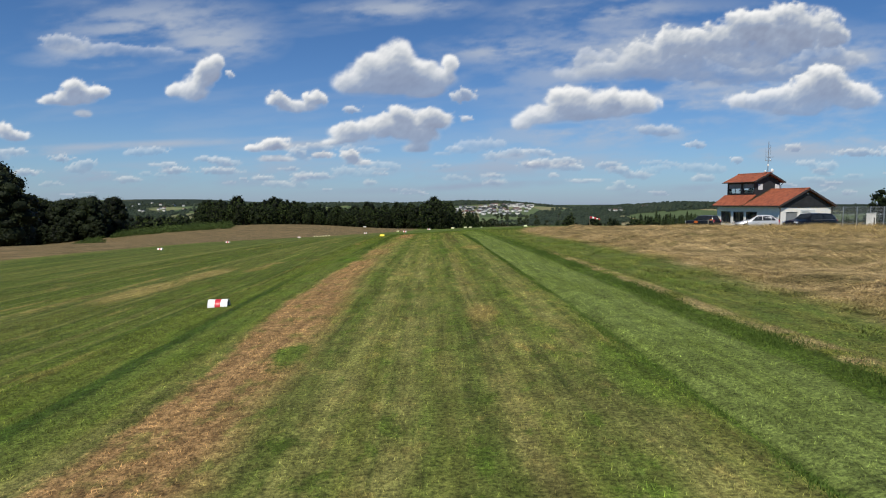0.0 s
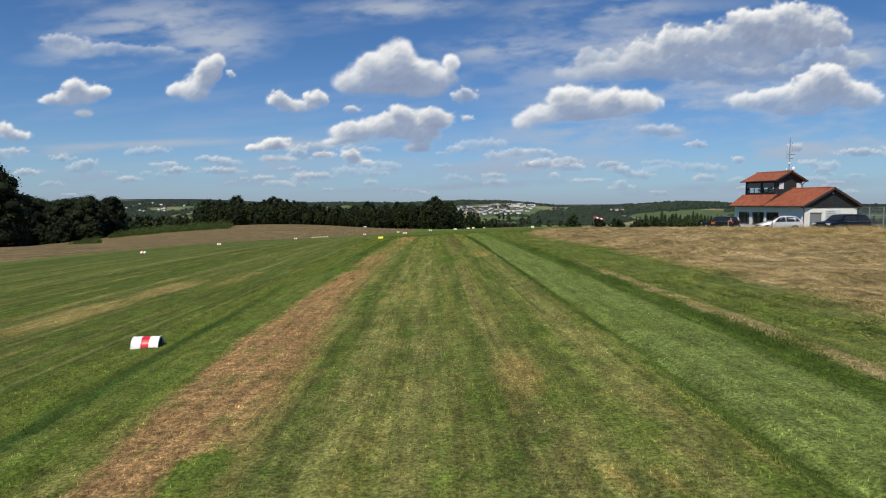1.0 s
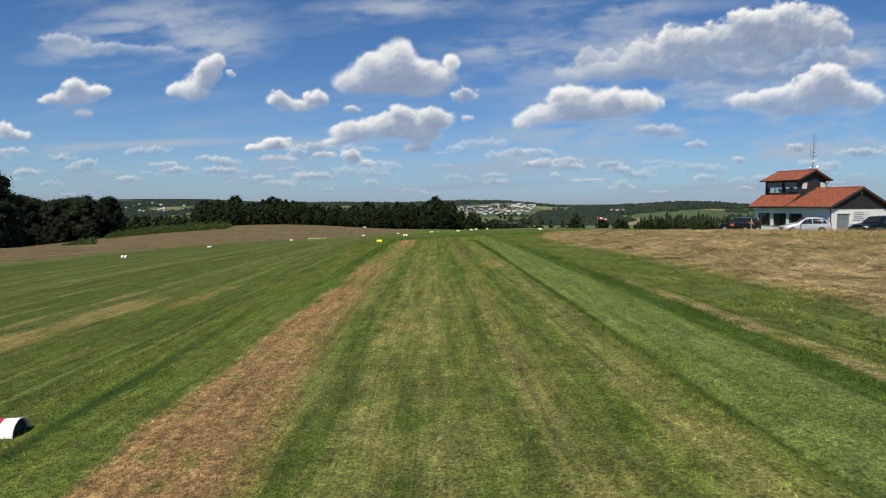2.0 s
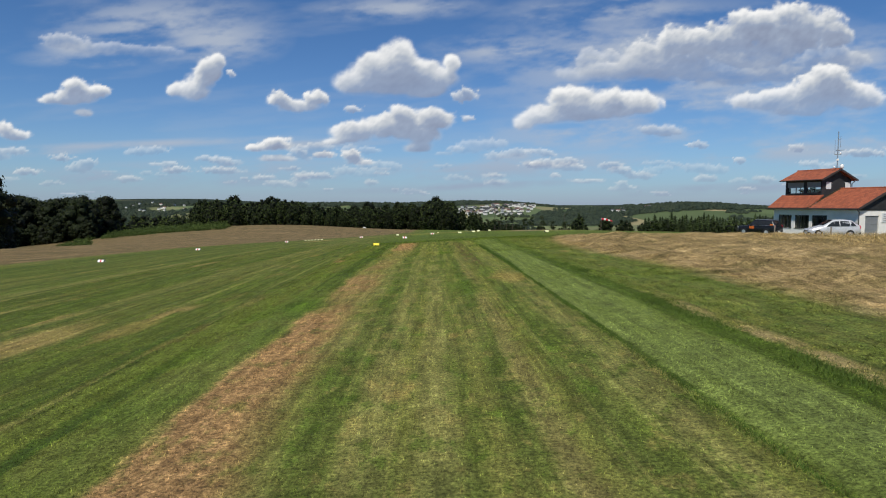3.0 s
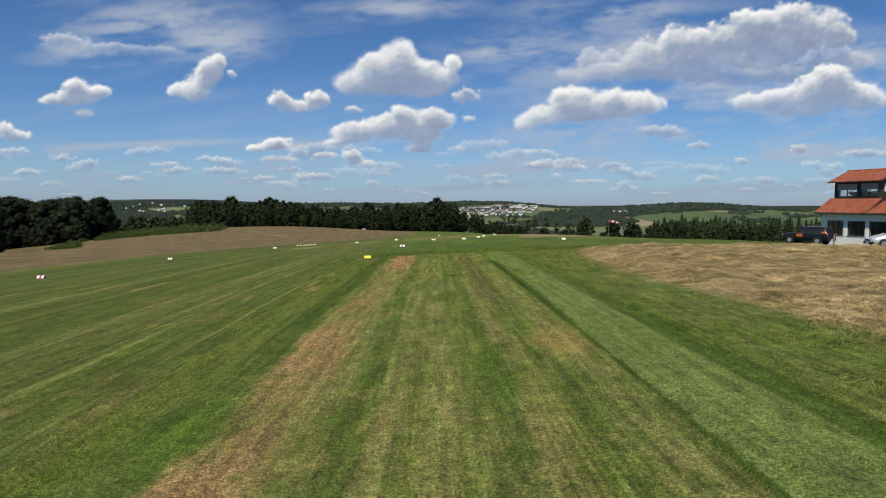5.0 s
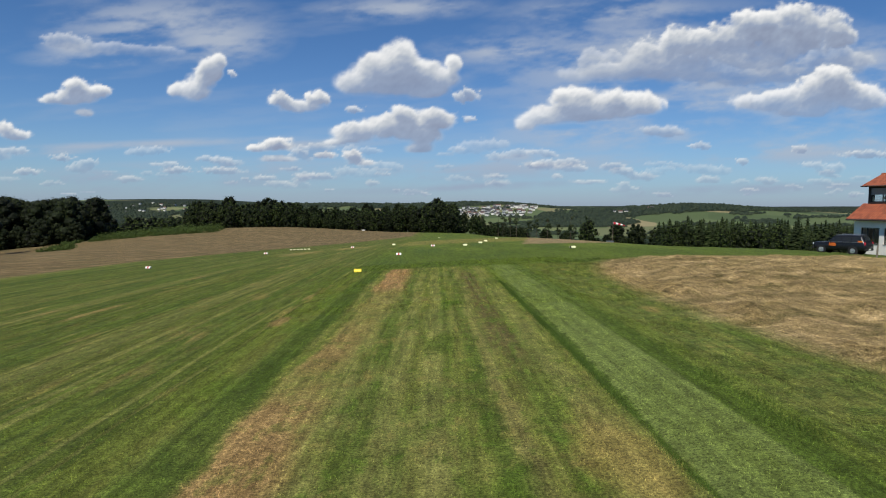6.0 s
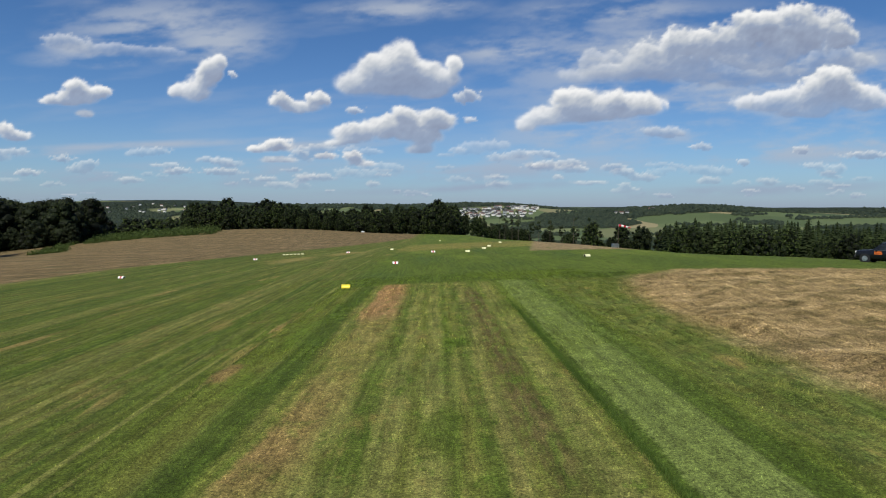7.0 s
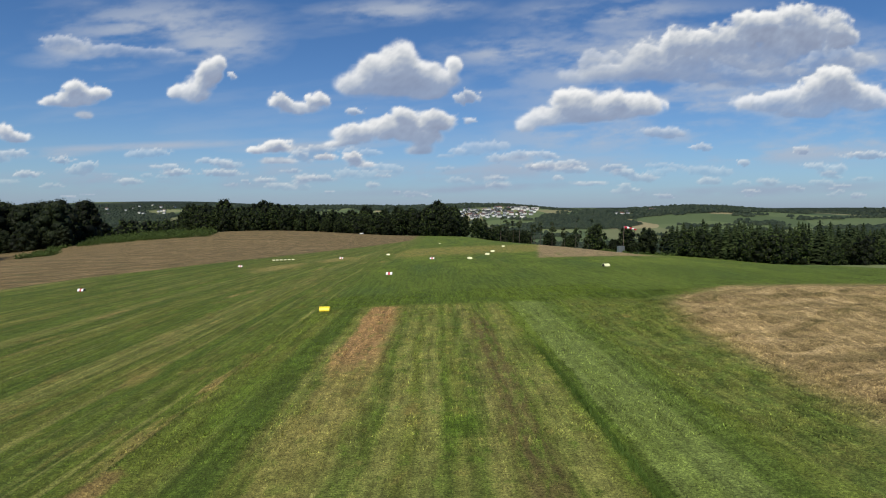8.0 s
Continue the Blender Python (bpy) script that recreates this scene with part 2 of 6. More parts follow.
    sx, sy = t.math("ADD", x, mid(bx, 3.2)), t.math("ADD", y, mid(by, 3.2))
    edge = t.math("ADD", x, t.math("ADD", mid(n_mid, 0.9), t.math("ADD", mid(patch, 1.2), t.step(y, 26, 8, 0.0, 1.1))))
    edge = t.math("SUBTRACT", t.math("ADD", edge, t.math("MULTIPLY", t.step(y, 38, 48), t.step(y, 62, 54, 0.0, 0.5))), t.step(y, 59, 70, 0.0, 2.4))
    hay = t.math("MULTIPLY", t.step(edge, 8.1, 9.7), t.step(t.math("ADD", t.math("ADD", y, mid(n_mid, 3.0)), t.step(x, 17, 8, 0.0, 6.0)), 72.3, 69.6))
    swath = t.noise(t.join(t.math("MULTIPLY", sx, 0.34), t.math("MULTIPLY", sy, 0.95)), 1.0, 5, 0.66)
    stalk = t.noise(t.join(t.math("MULTIPLY", t.math("ADD", sx, sy), 1.6), t.math("MULTIPLY", t.math("SUBTRACT", sy, sx), 9.0)), 1.0, 4, 0.7)
    both = t.math("ADD", t.math("MULTIPLY", swath, 0.72), t.math("MULTIPLY", stalk, 0.28))
    haycol = t.ramp(both, [(0.35, (0.105, 0.092, 0.035)), (0.43, (0.185, 0.142, 0.060)), (0.52, (0.28, 0.205, 0.094)), (0.63, (0.45, 0.335, 0.168))])
    run = t.mix(hay, run, haycol)

    # stubble field on the rise to the left
    fe = t.math("ADD", t.math("ADD", x, t.math("MULTIPLY", n_mid, 2.0)), t.step(y, 110, 300, 40.0, 10.0, "LINEAR"))
    field = t.math("MULTIPLY", t.step(fe, 0.8, -0.8), t.step(y, 480, 455))
    fl = t.noise(drawn(0.9, 0.06), 0.9, 4, 0.65)
    across = t.noise(drawn(0.02, 0.5), 0.9, 4, 0.65)
    fl = t.math("ADD", t.math("ADD", t.math("MULTIPLY", fl, 0.4), t.math("MULTIPLY", across, 0.35)), t.math("MULTIPLY", t.noise(drawn(0.35, 0.12), 1.0, 5, 0.75), 0.25))
    fcol = t.ramp(fl, [(0.41, (0.066, 0.056, 0.022)), (0.475, (0.116, 0.086, 0.038)), (0.53, (0.160, 0.114, 0.053)), (0.59, (0.26, 0.185, 0.092))])
    fcol = t.mix(t.step(n_large, 0.55, 0.75, 0, 0.5), fcol, (0.10, 0.10, 0.04))
    run = t.mix(field, run, fcol)
    # tan plot by the wind cone
    slant = t.math("SUBTRACT", t.math("ADD", x, n_mid), t.math("MULTIPLY", t.math("SUBTRACT", y, 100.0), 0.17))
    plot = t.math("MULTIPLY", t.math("MULTIPLY", t.step(slant, 10.6, 11.4), t.step(t.math("ADD", y, n_mid), 101, 104)), t.step(y, 190, 170))
    run = t.mix(t.math("MULTIPLY", plot, t.step(n_along, 0.3, 0.5, 0.4, 1.0)), run, t.mix(n_mid, (0.17, 0.125, 0.06), (0.27, 0.20, 0.105)))

    # worn brown wheel line beside the bright strip, on the far half of the runway
    worn = t.math("MULTIPLY", t.math("MULTIPLY", t.step(x, 1.25, 1.6), t.step(x, 2.35, 2.0)), t.math("MULTIPLY", t.step(y, 38, 44), t.step(y, 66, 63)))
    worn = t.math("MULTIPLY", worn, t.step(t.noise(drawn(4.0, 0.8), 1.0, 4, 0.7), 0.38, 0.58, 0.0, 0.75))
    run = t.mix(worn, run, (0.115, 0.085, 0.035))

    # mottling from handbreadth to blade
    val = t.math("MULTIPLY", t.step(n_mid, 0.34, 0.66, 0.88, 1.12, "LINEAR"), t.step(n_small, 0.35, 0.65, 0.72, 1.28, "LINEAR"))
    val = t.math("MULTIPLY", val, t.step(t.noise(drawn(5.0, 0.3), 1.0, 4, 0.65), 0.3, 0.7, 0.66, 1.34, "LINEAR"))
    val = t.math("MULTIPLY", val, t.step(t.noise(drawn(3.4, 2.0), 1.0, 5, 0.75), 0.36, 0.64, 0.78, 1.22, "LINEAR"))
    val = t.math("MULTIPLY", val, t.step(t.noise(flat, 22.0, 4, 0.75), 0.37, 0.63, 0.42, 1.58, "LINEAR"))
    # fine rake lines on the dry patches
    rake = t.math("MULTIPLY", t.math("MULTIPLY", t.step(x, 0.7, 0.95), t.step(x, 2.2, 1.9)), t.math("MULTIPLY", t.step(y, 19, 22), t.step(y, 34, 30)))
    comb = t.math("SINE", t.math("MULTIPLY", t.math("ADD", x, t.math("MULTIPLY", rag, 0.06)), 2 * math.pi / 0.12))
    val = t.math("MULTIPLY", val, t.math("ADD", 1.0, t.math("MULTIPLY", t.math("MULTIPLY", comb, rake), t.step(patch, 0.44, 0.58, 0.02, 0.18))))
    run = t.mix(1.0, run, t.join(val, val, val), "MULTIPLY")
    g.links.new(run, out.inputs[0])
    return g


TURF = turf_group()


def turf_material(name, gain, blade, spread=0.6):
    m, t, b = material(name)
    grp = t.node("Group")
    grp.node_tree = TURF
    col = grp.outputs[0]
    if blade:
        r = t.node("NewGeometry").outputs["Random Per Island"]
        v = t.step(r, 0, 1, gain * (1.05 - spread), gain * (1.05 + spread), "LINEAR")
        col = t.mix(1.0, col, t.join(v, v, t.math("MULTIPLY", v, 0.95)), "MULTIPLY")
        b.inputs["Specular IOR Level"].default_value = 0.12
    else:
        # far country past the airfield
        pos = t.node("NewGeometry").outputs["Position"]
        x, y, z = t.xyz(pos)
        v = t.node("TexVoronoi", feature="F1")
        t.put(v.inputs["Vector"], t.join(t.math("MULTIPLY", x, 1.0), t.math("MULTIPLY", y, 0.6)))
        v.inputs["Scale"].default_value = 0.0058
        cell = t.xyz(v.outputs["Color"])[0]
        fields = t.ramp(cell, [(0.0, (0.05, 0.075, 0.034)), (0.3, (0.09, 0.12, 0.05)), (0.5, (0.13, 0.155, 0.066)), (0.62, (0.27, 0.225, 0.125)), (0.80, (0.085, 0.115, 0.05))])
        wood = t.mix(t.noise(pos, 0.05, 5, 0.7), (0.008, 0.014, 0.008), (0.024, 0.034, 0.018))
        wm = t.node("Attribute", attribute_name="wood").outputs["Fac"]
        land = t.mix(wm, fields, wood)
        fade = t.step(y, 440, 480)
        side = t.math("MAXIMUM", t.step(x, 90, 120), t.step(x, -210, -260))
        col = t.mix(t.math("MAXIMUM", fade, side), col, land)
        b.inputs["Specular IOR Level"].default_value = 0.1
        bn = t.node("Bump")
        bn.inputs["Distance"].default_value = 0.05
        t.put(bn.inputs["Height"], t.noise(pos, 14.0, 5, 0.7))
        t.put(b.inputs["Normal"], bn.outputs[0])
    t.put(b.inputs["Base Color"], col)
    b.inputs["Roughness"].default_value = 0.85
    return m


M_GROUND = turf_material("turf_ground", 1.0, False)
M_BLADE = turf_material("turf_blades", 1.3, True, 0.75)
M_CUT = turf_material("cut_grass_wisps", 1.3, True, 0.4)
M_HAY = turf_material("hay_stalks", 1.18, True, 0.3)
M_WHITE = surface("white_paint", (0.8, 0.8, 0.78), 0.5, vary=0.05, grime=(0.45, 0.46, 0.38))
M_RED = surface("red_paint", (0.55, 0.02, 0.035), 0.45, vary=0.08)
M_YELLOW = surface("yellow_paint", (0.80, 0.62, 0.02), 0.45, vary=0.05)
M_CREAM = surface("cream_paint", (0.72, 0.72, 0.42), 0.5, vary=0.08)
M_BLACK = surface("black_inside", (0.02, 0.02, 0.022), 0.7, vary=0.1)
M_RENDER = surface("white_render", (0.76, 0.735, 0.69), 0.9, vary=0.04, scale=1.2, bump=0.01, bump_scale=40, grime=(0.58, 0.57, 0.53))
M_CLAD = surface("dark_cladding", (0.02, 0.021, 0.023), 0.75, vary=0.2, scale=2.0)
M_FRAME = surface("dark_window_frame", (0.02, 0.02, 0.022), 0.45)
M_FRAMEW = surface("pale_panel", (0.62, 0.63, 0.62), 0.5, vary=0.04)
M_SHUTTER = surface("grey_shutter", (0.22, 0.23, 0.24), 0.5, vary=0.06)
M_FASCIA = surface("brown_fascia", (0.05, 0.035, 0.03), 0.6)
M_STEEL = surface("galvanised_steel", (0.45, 0.46, 0.47), 0.4, 0.8, vary=0.1)
M_POLE = surface("painted_pole", (0.20, 0.15, 0.11), 0.6)
M_TYRE = surface("rubber", (0.015, 0.015, 0.016), 0.85)
M_RIM = surface("alloy_rim", (0.6, 0.6, 0.62), 0.3, 0.9, vary=0.05)
M_BARK = surface("bark", (0.09, 0.07, 0.05), 0.9, vary=0.3, scale=4, bump=0.05)
M_WOOD = surface("weathered_wood", (0.22, 0.19, 0.15), 0.85, vary=0.2)
M_ORANGE = surface("orange_sticker", (0.75, 0.16, 0.02), 0.5, vary=0.03)
M_ROOM = surface("room_plaster", (0.11, 0.10, 0.09), 0.9)


def car_paint(name, colour, metal=0.0):
    m = surface(name, colour, 0.3, metal, vary=0.04)
    b = m.node_tree.nodes["Principled BSDF"]
    b.inputs["Coat Weight"].default_value = 0.08
    b.inputs["Specular IOR Level"].default_value = 0.3
    b.inputs["Coat Roughness"].default_value = 0.06
    return m


M_SILVER = car_paint("silver_car_paint", (0.50, 0.51, 0.53), 0.2)
M_CARBLACK = car_paint("black_car_paint", (0.010, 0.011, 0.014))
M_CARNAVY = car_paint("dark_blue_car_paint", (0.004, 0.0045, 0.0055))


def glass(name, colour, rough=0.02, clear=1.0, spec=0.5):
    m, t, b = material(name)
    b.inputs["Base Color"].default_value = (*colour, 1)
    b.inputs["Roughness"].default_value = rough
    b.inputs["Specular IOR Level"].default_value = spec
    b.inputs["Transmission Weight"].default_value = clear
    return m


M_GLASS = glass("window_glass", (0.85, 0.88, 0.88))
M_CARGLASS = glass("tinted_glass", (0.040, 0.046, 0.052), 0.05, 0.0, 0.55)


def roof_material():
    """Clay pantiles: ribs down the slope, courses across, mixed firing colours and moss."""
    m, t, b = material("clay_tiles")
    p = t.node("TexCoord").outputs["Object"]
    x, y, z = t.xyz(p)
    rib = t.math("SINE", t.math("MULTIPLY", y, 2 * math.pi / 0.24))
    course = t.math("FRACT", t.math("MULTIPLY", x, 1 / 0.34))
    h = t.math("ADD", t.math("MULTIPLY", rib, 0.28), t.math("MULTIPLY", course, 1.2))
    tile = t.join(t.math("FLOOR", t.math("MULTIPLY", x, 1 / 0.34)), t.math("FLOOR", t.math("MULTIPLY", y, 1 / 0.24)))
    wn_ = t.node("TexWhiteNoise", noise_dimensions="2D")
    t.put(wn_.inputs["Vector"], tile)
    col = t.ramp(wn_.outputs["Value"], [(0.0, (0.19, 0.050, 0.022)), (0.45, (0.26, 0.066, 0.027)), (1.0, (0.32, 0.090, 0.038))])
    col = t.mix(t.step(t.noise(p, 0.9, 5, 0.7), 0.5, 0.72, 0, 0.35), col, (0.22, 0.06, 0.03))
    col = t.mix(t.step(t.noise(p, 2.6, 5, 0.7), 0.66, 0.75, 0, 0.7), col, (0.06, 0.05, 0.03))
    # shadow line where tile courses overlap, painted as a darker band
    col = t.mix(t.step(course, 0.16, 0.04, 0.0, 0.45), col, (0.09, 0.03, 0.018))
    t.put(b.inputs["Base Color"], col)
    b.inputs["Roughness"].default_value = 0.8
    bn = t.node("Bump")
    bn.inputs["Distance"].default_value = 0.03
    t.put(bn.inputs["Height"], h)
    t.put(b.inputs["Normal"], bn.outputs[0])
    return m


M_TILES = roof_material()


def leaf_material(name, a, c, gain=1.0):
    m, t, b = material(name)
    g = t.node("NewGeometry")
    o = t.node("ObjectInfo").outputs["Random"]
    r = g.outputs["Random Per Island"]
    col = t.mix(r, tuple(v * gain for v in a), tuple(v * gain for v in c))
    col = t.mix(t.step(t.noise(g.outputs["Position"], 0.25, 3), 0.35, 0.65, 0, 0.5), col, tuple(v * 0.6 for v in a))
    v = t.step(o, 0, 1, 0.6, 1.55, "LINEAR")
    col = t.mix(1.0, col, t.join(v, v, t.math("MULTIPLY", v, 0.9)), "MULTIPLY")
    t.put(b.inputs["Base Color"], col)
    b.inputs["Roughness"].default_value = 0.7
    b.inputs["Specular IOR Level"].default_value = 0.15
    return m


M_LEAF = leaf_material("broad_leaves", (0.018, 0.031, 0.008), (0.060, 0.082, 0.021))
# darker copy of the broad leaves for the left wood: self-shade painted in
M_LEAF_SHADE = leaf_material("shade_dark_leaves", (0.010, 0.016, 0.005), (0.036, 0.046, 0.014))
# near-black copy of the leaves: shade inside the crowns is in the colour
M_INNER_SHADE = leaf_material("shaded_foliage", (0.004, 0.007, 0.002), (0.007, 0.011, 0.003))
M_NEEDLE = leaf_material("needles", (0.014, 0.024, 0.008), (0.040, 0.056, 0.018))
# blue raised over the near leaves: haze on the hills put into the colour
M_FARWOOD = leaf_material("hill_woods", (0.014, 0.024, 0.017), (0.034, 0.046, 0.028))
M_SCRUB = leaf_material("scrub_leaves", (0.026, 0.044, 0.010), (0.066, 0.096, 0.022))
M_PINE = leaf_material("pine_needles", (0.022, 0.032, 0.014), (0.055, 0.068, 0.032))


# ---- ground ----
def soft(v, k):
    return k * np.log1p(np.exp(np.clip(v / k, -50, 50)))


def smooth(v, a, b):
    s = np.clip((v - a) / (b - a), 0, 1)
    return s * s * (3 - 2 * s)


def value_noise(x, y, seed=0):
    """Smooth lattice noise, 0 to 1, on arrays."""
    xi, yi = np.floor(x).astype(np.int64), np.floor(y).astype(np.int64)
    fx, fy = x - xi, y - yi
    fx, fy = fx * fx * (3 - 2 * fx), fy * fy * (3 - 2 * fy)

    def h(a, b):
        n = (a * 374761393 + b * 668265263 + seed * 144665) & 0x7FFFFFFF
        n = ((n ^ (n >> 13)) * 1274126177) & 0x7FFFFFFF
        return ((n ^ (n >> 16)) & 0xFFFF) / 65535.0

    return (h(xi, yi) * (1 - fx) + h(xi + 1, yi) * fx) * (1 - fy) + (h(xi, yi + 1) * (1 - fx) + h(xi + 1, yi + 1) * fx) * fy


def fbm(x, y, octaves=4, seed=0, gain=0.5):
    total, amp, norm = 0, 1.0, 0
    for i in range(octaves):
        total = total + amp * value_noise(x * 2 ** i, y * 2 ** i, seed + i * 17)
        norm += amp
        amp *= gain
    return total / norm


def bell(x, y, cx, cy, sx, sy, h):
    return h * np.exp(-0.5 * ((x - cx) / sx) ** 2 - 0.5 * ((y - cy) / sy) ** 2)


def ground(x, y, detail=True):
    """Height of the land: the convex airfield, its slopes, the valley and the hills round it."""
    x, y = np.asarray(x, float), np.asarray(y, float)
    z = 1.40 + 0.0712 * x * np.exp(-(x / 60) ** 2) - 0.0598 * soft(y - 75, 40) - 0.01297 * soft(-x - 5, 25)
    z = z - 0.0735 * soft(x - 12, 15) * np.exp(-np.maximum(0, x - 60) / 60)
    drop = np.clip(y - 88, 0, 62) * (1 - 0.8 * smooth(y, 135, 215) * smooth(x, 30, 48))
    z = z - 0.043 * drop * smooth(x, 22, 32) - 0.065 * drop * smooth(x, 20, 50)
    z = z + bell(x, y, -146.5, 473, 104, 128, 14.55) + bell(x, y, -205, 260, 50, 80, -3.9) - 0.042 * soft(-x - 35, 12)
    z = z - 0.02 * np.clip(y - 105, 0, 300) * smooth(x, 70, 110)
    z = z + bell(x, y, 41, 49, 7, 5, 0.55)  # low swell in the hay
    r = np.hypot(x, y)
    # valley and hills
    far = -60 + 14 * (fbm(x / 500, y / 500, 4, 5) - 0.5)
    far = far + bell(x, y, 300, 2650, 270, 420, 58) + bell(x, y, 860, 2200, 200, 330, 51) + bell(x, y, 1290, 2200, 230, 330, 35)
    far = far + bell(x, y, -1350, 3300, 700, 420, 50) + bell(x, y, -300, 3100, 500, 350, 46) + bell(x, y, 1500, 1500, 500, 300, 26)
    far = far + 52 * smooth(r, 3200, 4300) + bell(x, y, -2250, 3950, 520, 220, 25) + bell(x, y, -1550, 4050, 300, 200, 15) + bell(x, y, -650, 4100, 380, 200, 14)
    s = smooth(r, 440, 900)
    z = z * (1 - s) + far * s
    if detail:
        near = 1 - smooth(r, 150, 260)
        hay = smooth(x, 8.9, 9.9) * (1 - smooth(y, 69, 71)) * near
        z = z + hay * (0.42 * (fbm(x / 4.5, y / 1.5, 3, 15) - 0.5) + 0.3 * (fbm(x / 1.7, y / 2.6, 3, 3) - 0.5) + 0.2 * (fbm(x / 0.7, y / 1.1, 3, 8) - 0.5) + 0.08 * smooth(fbm(x / 5.0, y / 9.0, 2, 9), 0.45, 0.7))
        u = np.mod(0.79 * x + 0.61 * y + 2.4 * (fbm(x / 5.0, y / 5.0, 2, 26) - 0.5), 3.7) - 1.85  # windrows, raked slantwise
        z = z + hay * smooth(fbm(x / 6.0, y / 6.0, 2, 28), 0.3, 0.55) * 0.17 * np.exp(-(u / 0.42) ** 2)
        mown = (1 - hay) * near
        z = z + mown * 0.05 * (fbm(x / 1.1, y / 3.0, 3, 11) - 0.5)
        # mower ledges along the bright strip, and the furrow on the other side
        bow = 0.25 * (fbm(x * 0 + 2, y / 6.0, 2, 21) - 0.5)
        z = z - near * 0.06 * np.exp(-((x - 3.42 + bow * 0.4) / 0.13) ** 2) - near * 0.05 * np.exp(-((x + 4.85 + bow) / 0.2) ** 2)
        z = z + near * 0.04 * np.exp(-((x - 5.75 + bow) / 0.35) ** 2)
    return z


def height(x, y):
    return float(ground(x, y, False))


def spaced(*runs):
    out = [runs[0][0]]
    for a, b, st in runs:
        n = max(1, int(round((b - a) / st)))
        out += [a + (b - a) * (i + 1) / n for i in range(n)]
    return np.array(out)


def raw_mesh(name, verts, faces, per):
    """A mesh straight from arrays; per: corners in a face."""
    me = bpy.data.meshes.new(name)
    verts, faces = np.asarray(verts, np.float32), np.asarray(faces, np.int32)
    me.vertices.add(len(verts))
    me.vertices.foreach_set("co", verts.ravel())
    me.loops.add(faces.size)
    me.loops.foreach_set("vertex_index", faces.ravel())
    me.polygons.add(len(faces))
    me.polygons.foreach_set("loop_start", np.arange(0, faces.size, per, dtype=np.int32))
    me.polygons.foreach_set("loop_total", np.full(len(faces), per, np.int32))
    me.update(calc_edges=True)
    me.validate()
    return me


def grid_faces(nx, ny):
    i = np.arange(nx - 1)[None, :] + nx * np.arange(ny - 1)[:, None]
    i = i.ravel()
    return np.stack([i, i + 1, i + 1 + nx, i + nx], 1)


def woods_at(x, y):
    """Where the far country is wooded: 0 to 1."""
    ridge = smooth(ground(x, y, False), -26, -8) * smooth(np.hypot(x, y), 1400, 1800)
    return smooth(fbm(x / 420, y / 300, 4, 63) + 0.16 * ridge + 0.06 * (1 - smooth(y, 1000, 1500)) - 0.02 * smooth(-x, 300, 700) * smooth(y, 1200, 2000) - 0.04 * smooth(-x, 700, 1000) * smooth(y, 2300, 2700) - bell(x, y, 245, 2220, 225, 280, 0.35), 0.46, 0.49)


def build_ground():
    xs = spaced((-4400, -1200, 130), (-1200, -300, 30), (-300, -60, 6), (-60, -12, 1.5), (-12, 15, 0.19), (15, 40, 0.3), (40, 70, 1.5),
                (70, 300, 6), (300, 1200, 22), (1200, 4400, 110))
    ys = spaced((-1500, -100, 100), (-100, -4, 8), (-4, 74, 0.45), (74, 150, 1.2), (150, 500, 5), (500, 1200, 20), (1200, 2600, 24), (2600, 4400, 60))
    gx, gy = np.meshgrid(xs, ys)
    v = np.stack([gx.ravel(), gy.ravel(), ground(gx, gy).ravel()], 1)
    me = raw_mesh("ground", v, grid_faces(len(xs), len(ys)), 4)
    me.polygons.foreach_set("use_smooth", np.ones(len(me.polygons), bool))
    me.attributes.new("wood", "FLOAT", "POINT").data.foreach_set("value", woods_at(gx, gy).ravel().astype(np.float32))
    me.materials.append(M_GROUND)
    tagged(new("ground", me), "mown airfield turf in green and tan strips falling to fields", "ground", kind="structure")


build_ground()


# ---- sky: fair-weather clouds on a far backdrop ----
CELL = 0.0026
SKY_A = np.arange(-0.92, 0.95, CELL)
SKY_E = np.arange(-0.03, 0.42, CELL)
CA, CE = np.meshgrid(SKY_A, SKY_E)
COVER, GLOW = np.zeros_like(CA), np.zeros_like(CA)  # GLOW is weighted by cover
WISPS = np.zeros_like(CA)
SEEDS = iter(range(100, 1000, 7))


def billow(x, y, octaves, seed):
    total, amp, norm = 0, 1.0, 0
    for i in range(octaves):
        total = total + amp * (1 - np.abs(2 * value_noise(x * 2.1 ** i, y * 2.1 ** i, seed + i * 13) - 1))
        norm += amp
        amp *= 0.58
    return total / norm


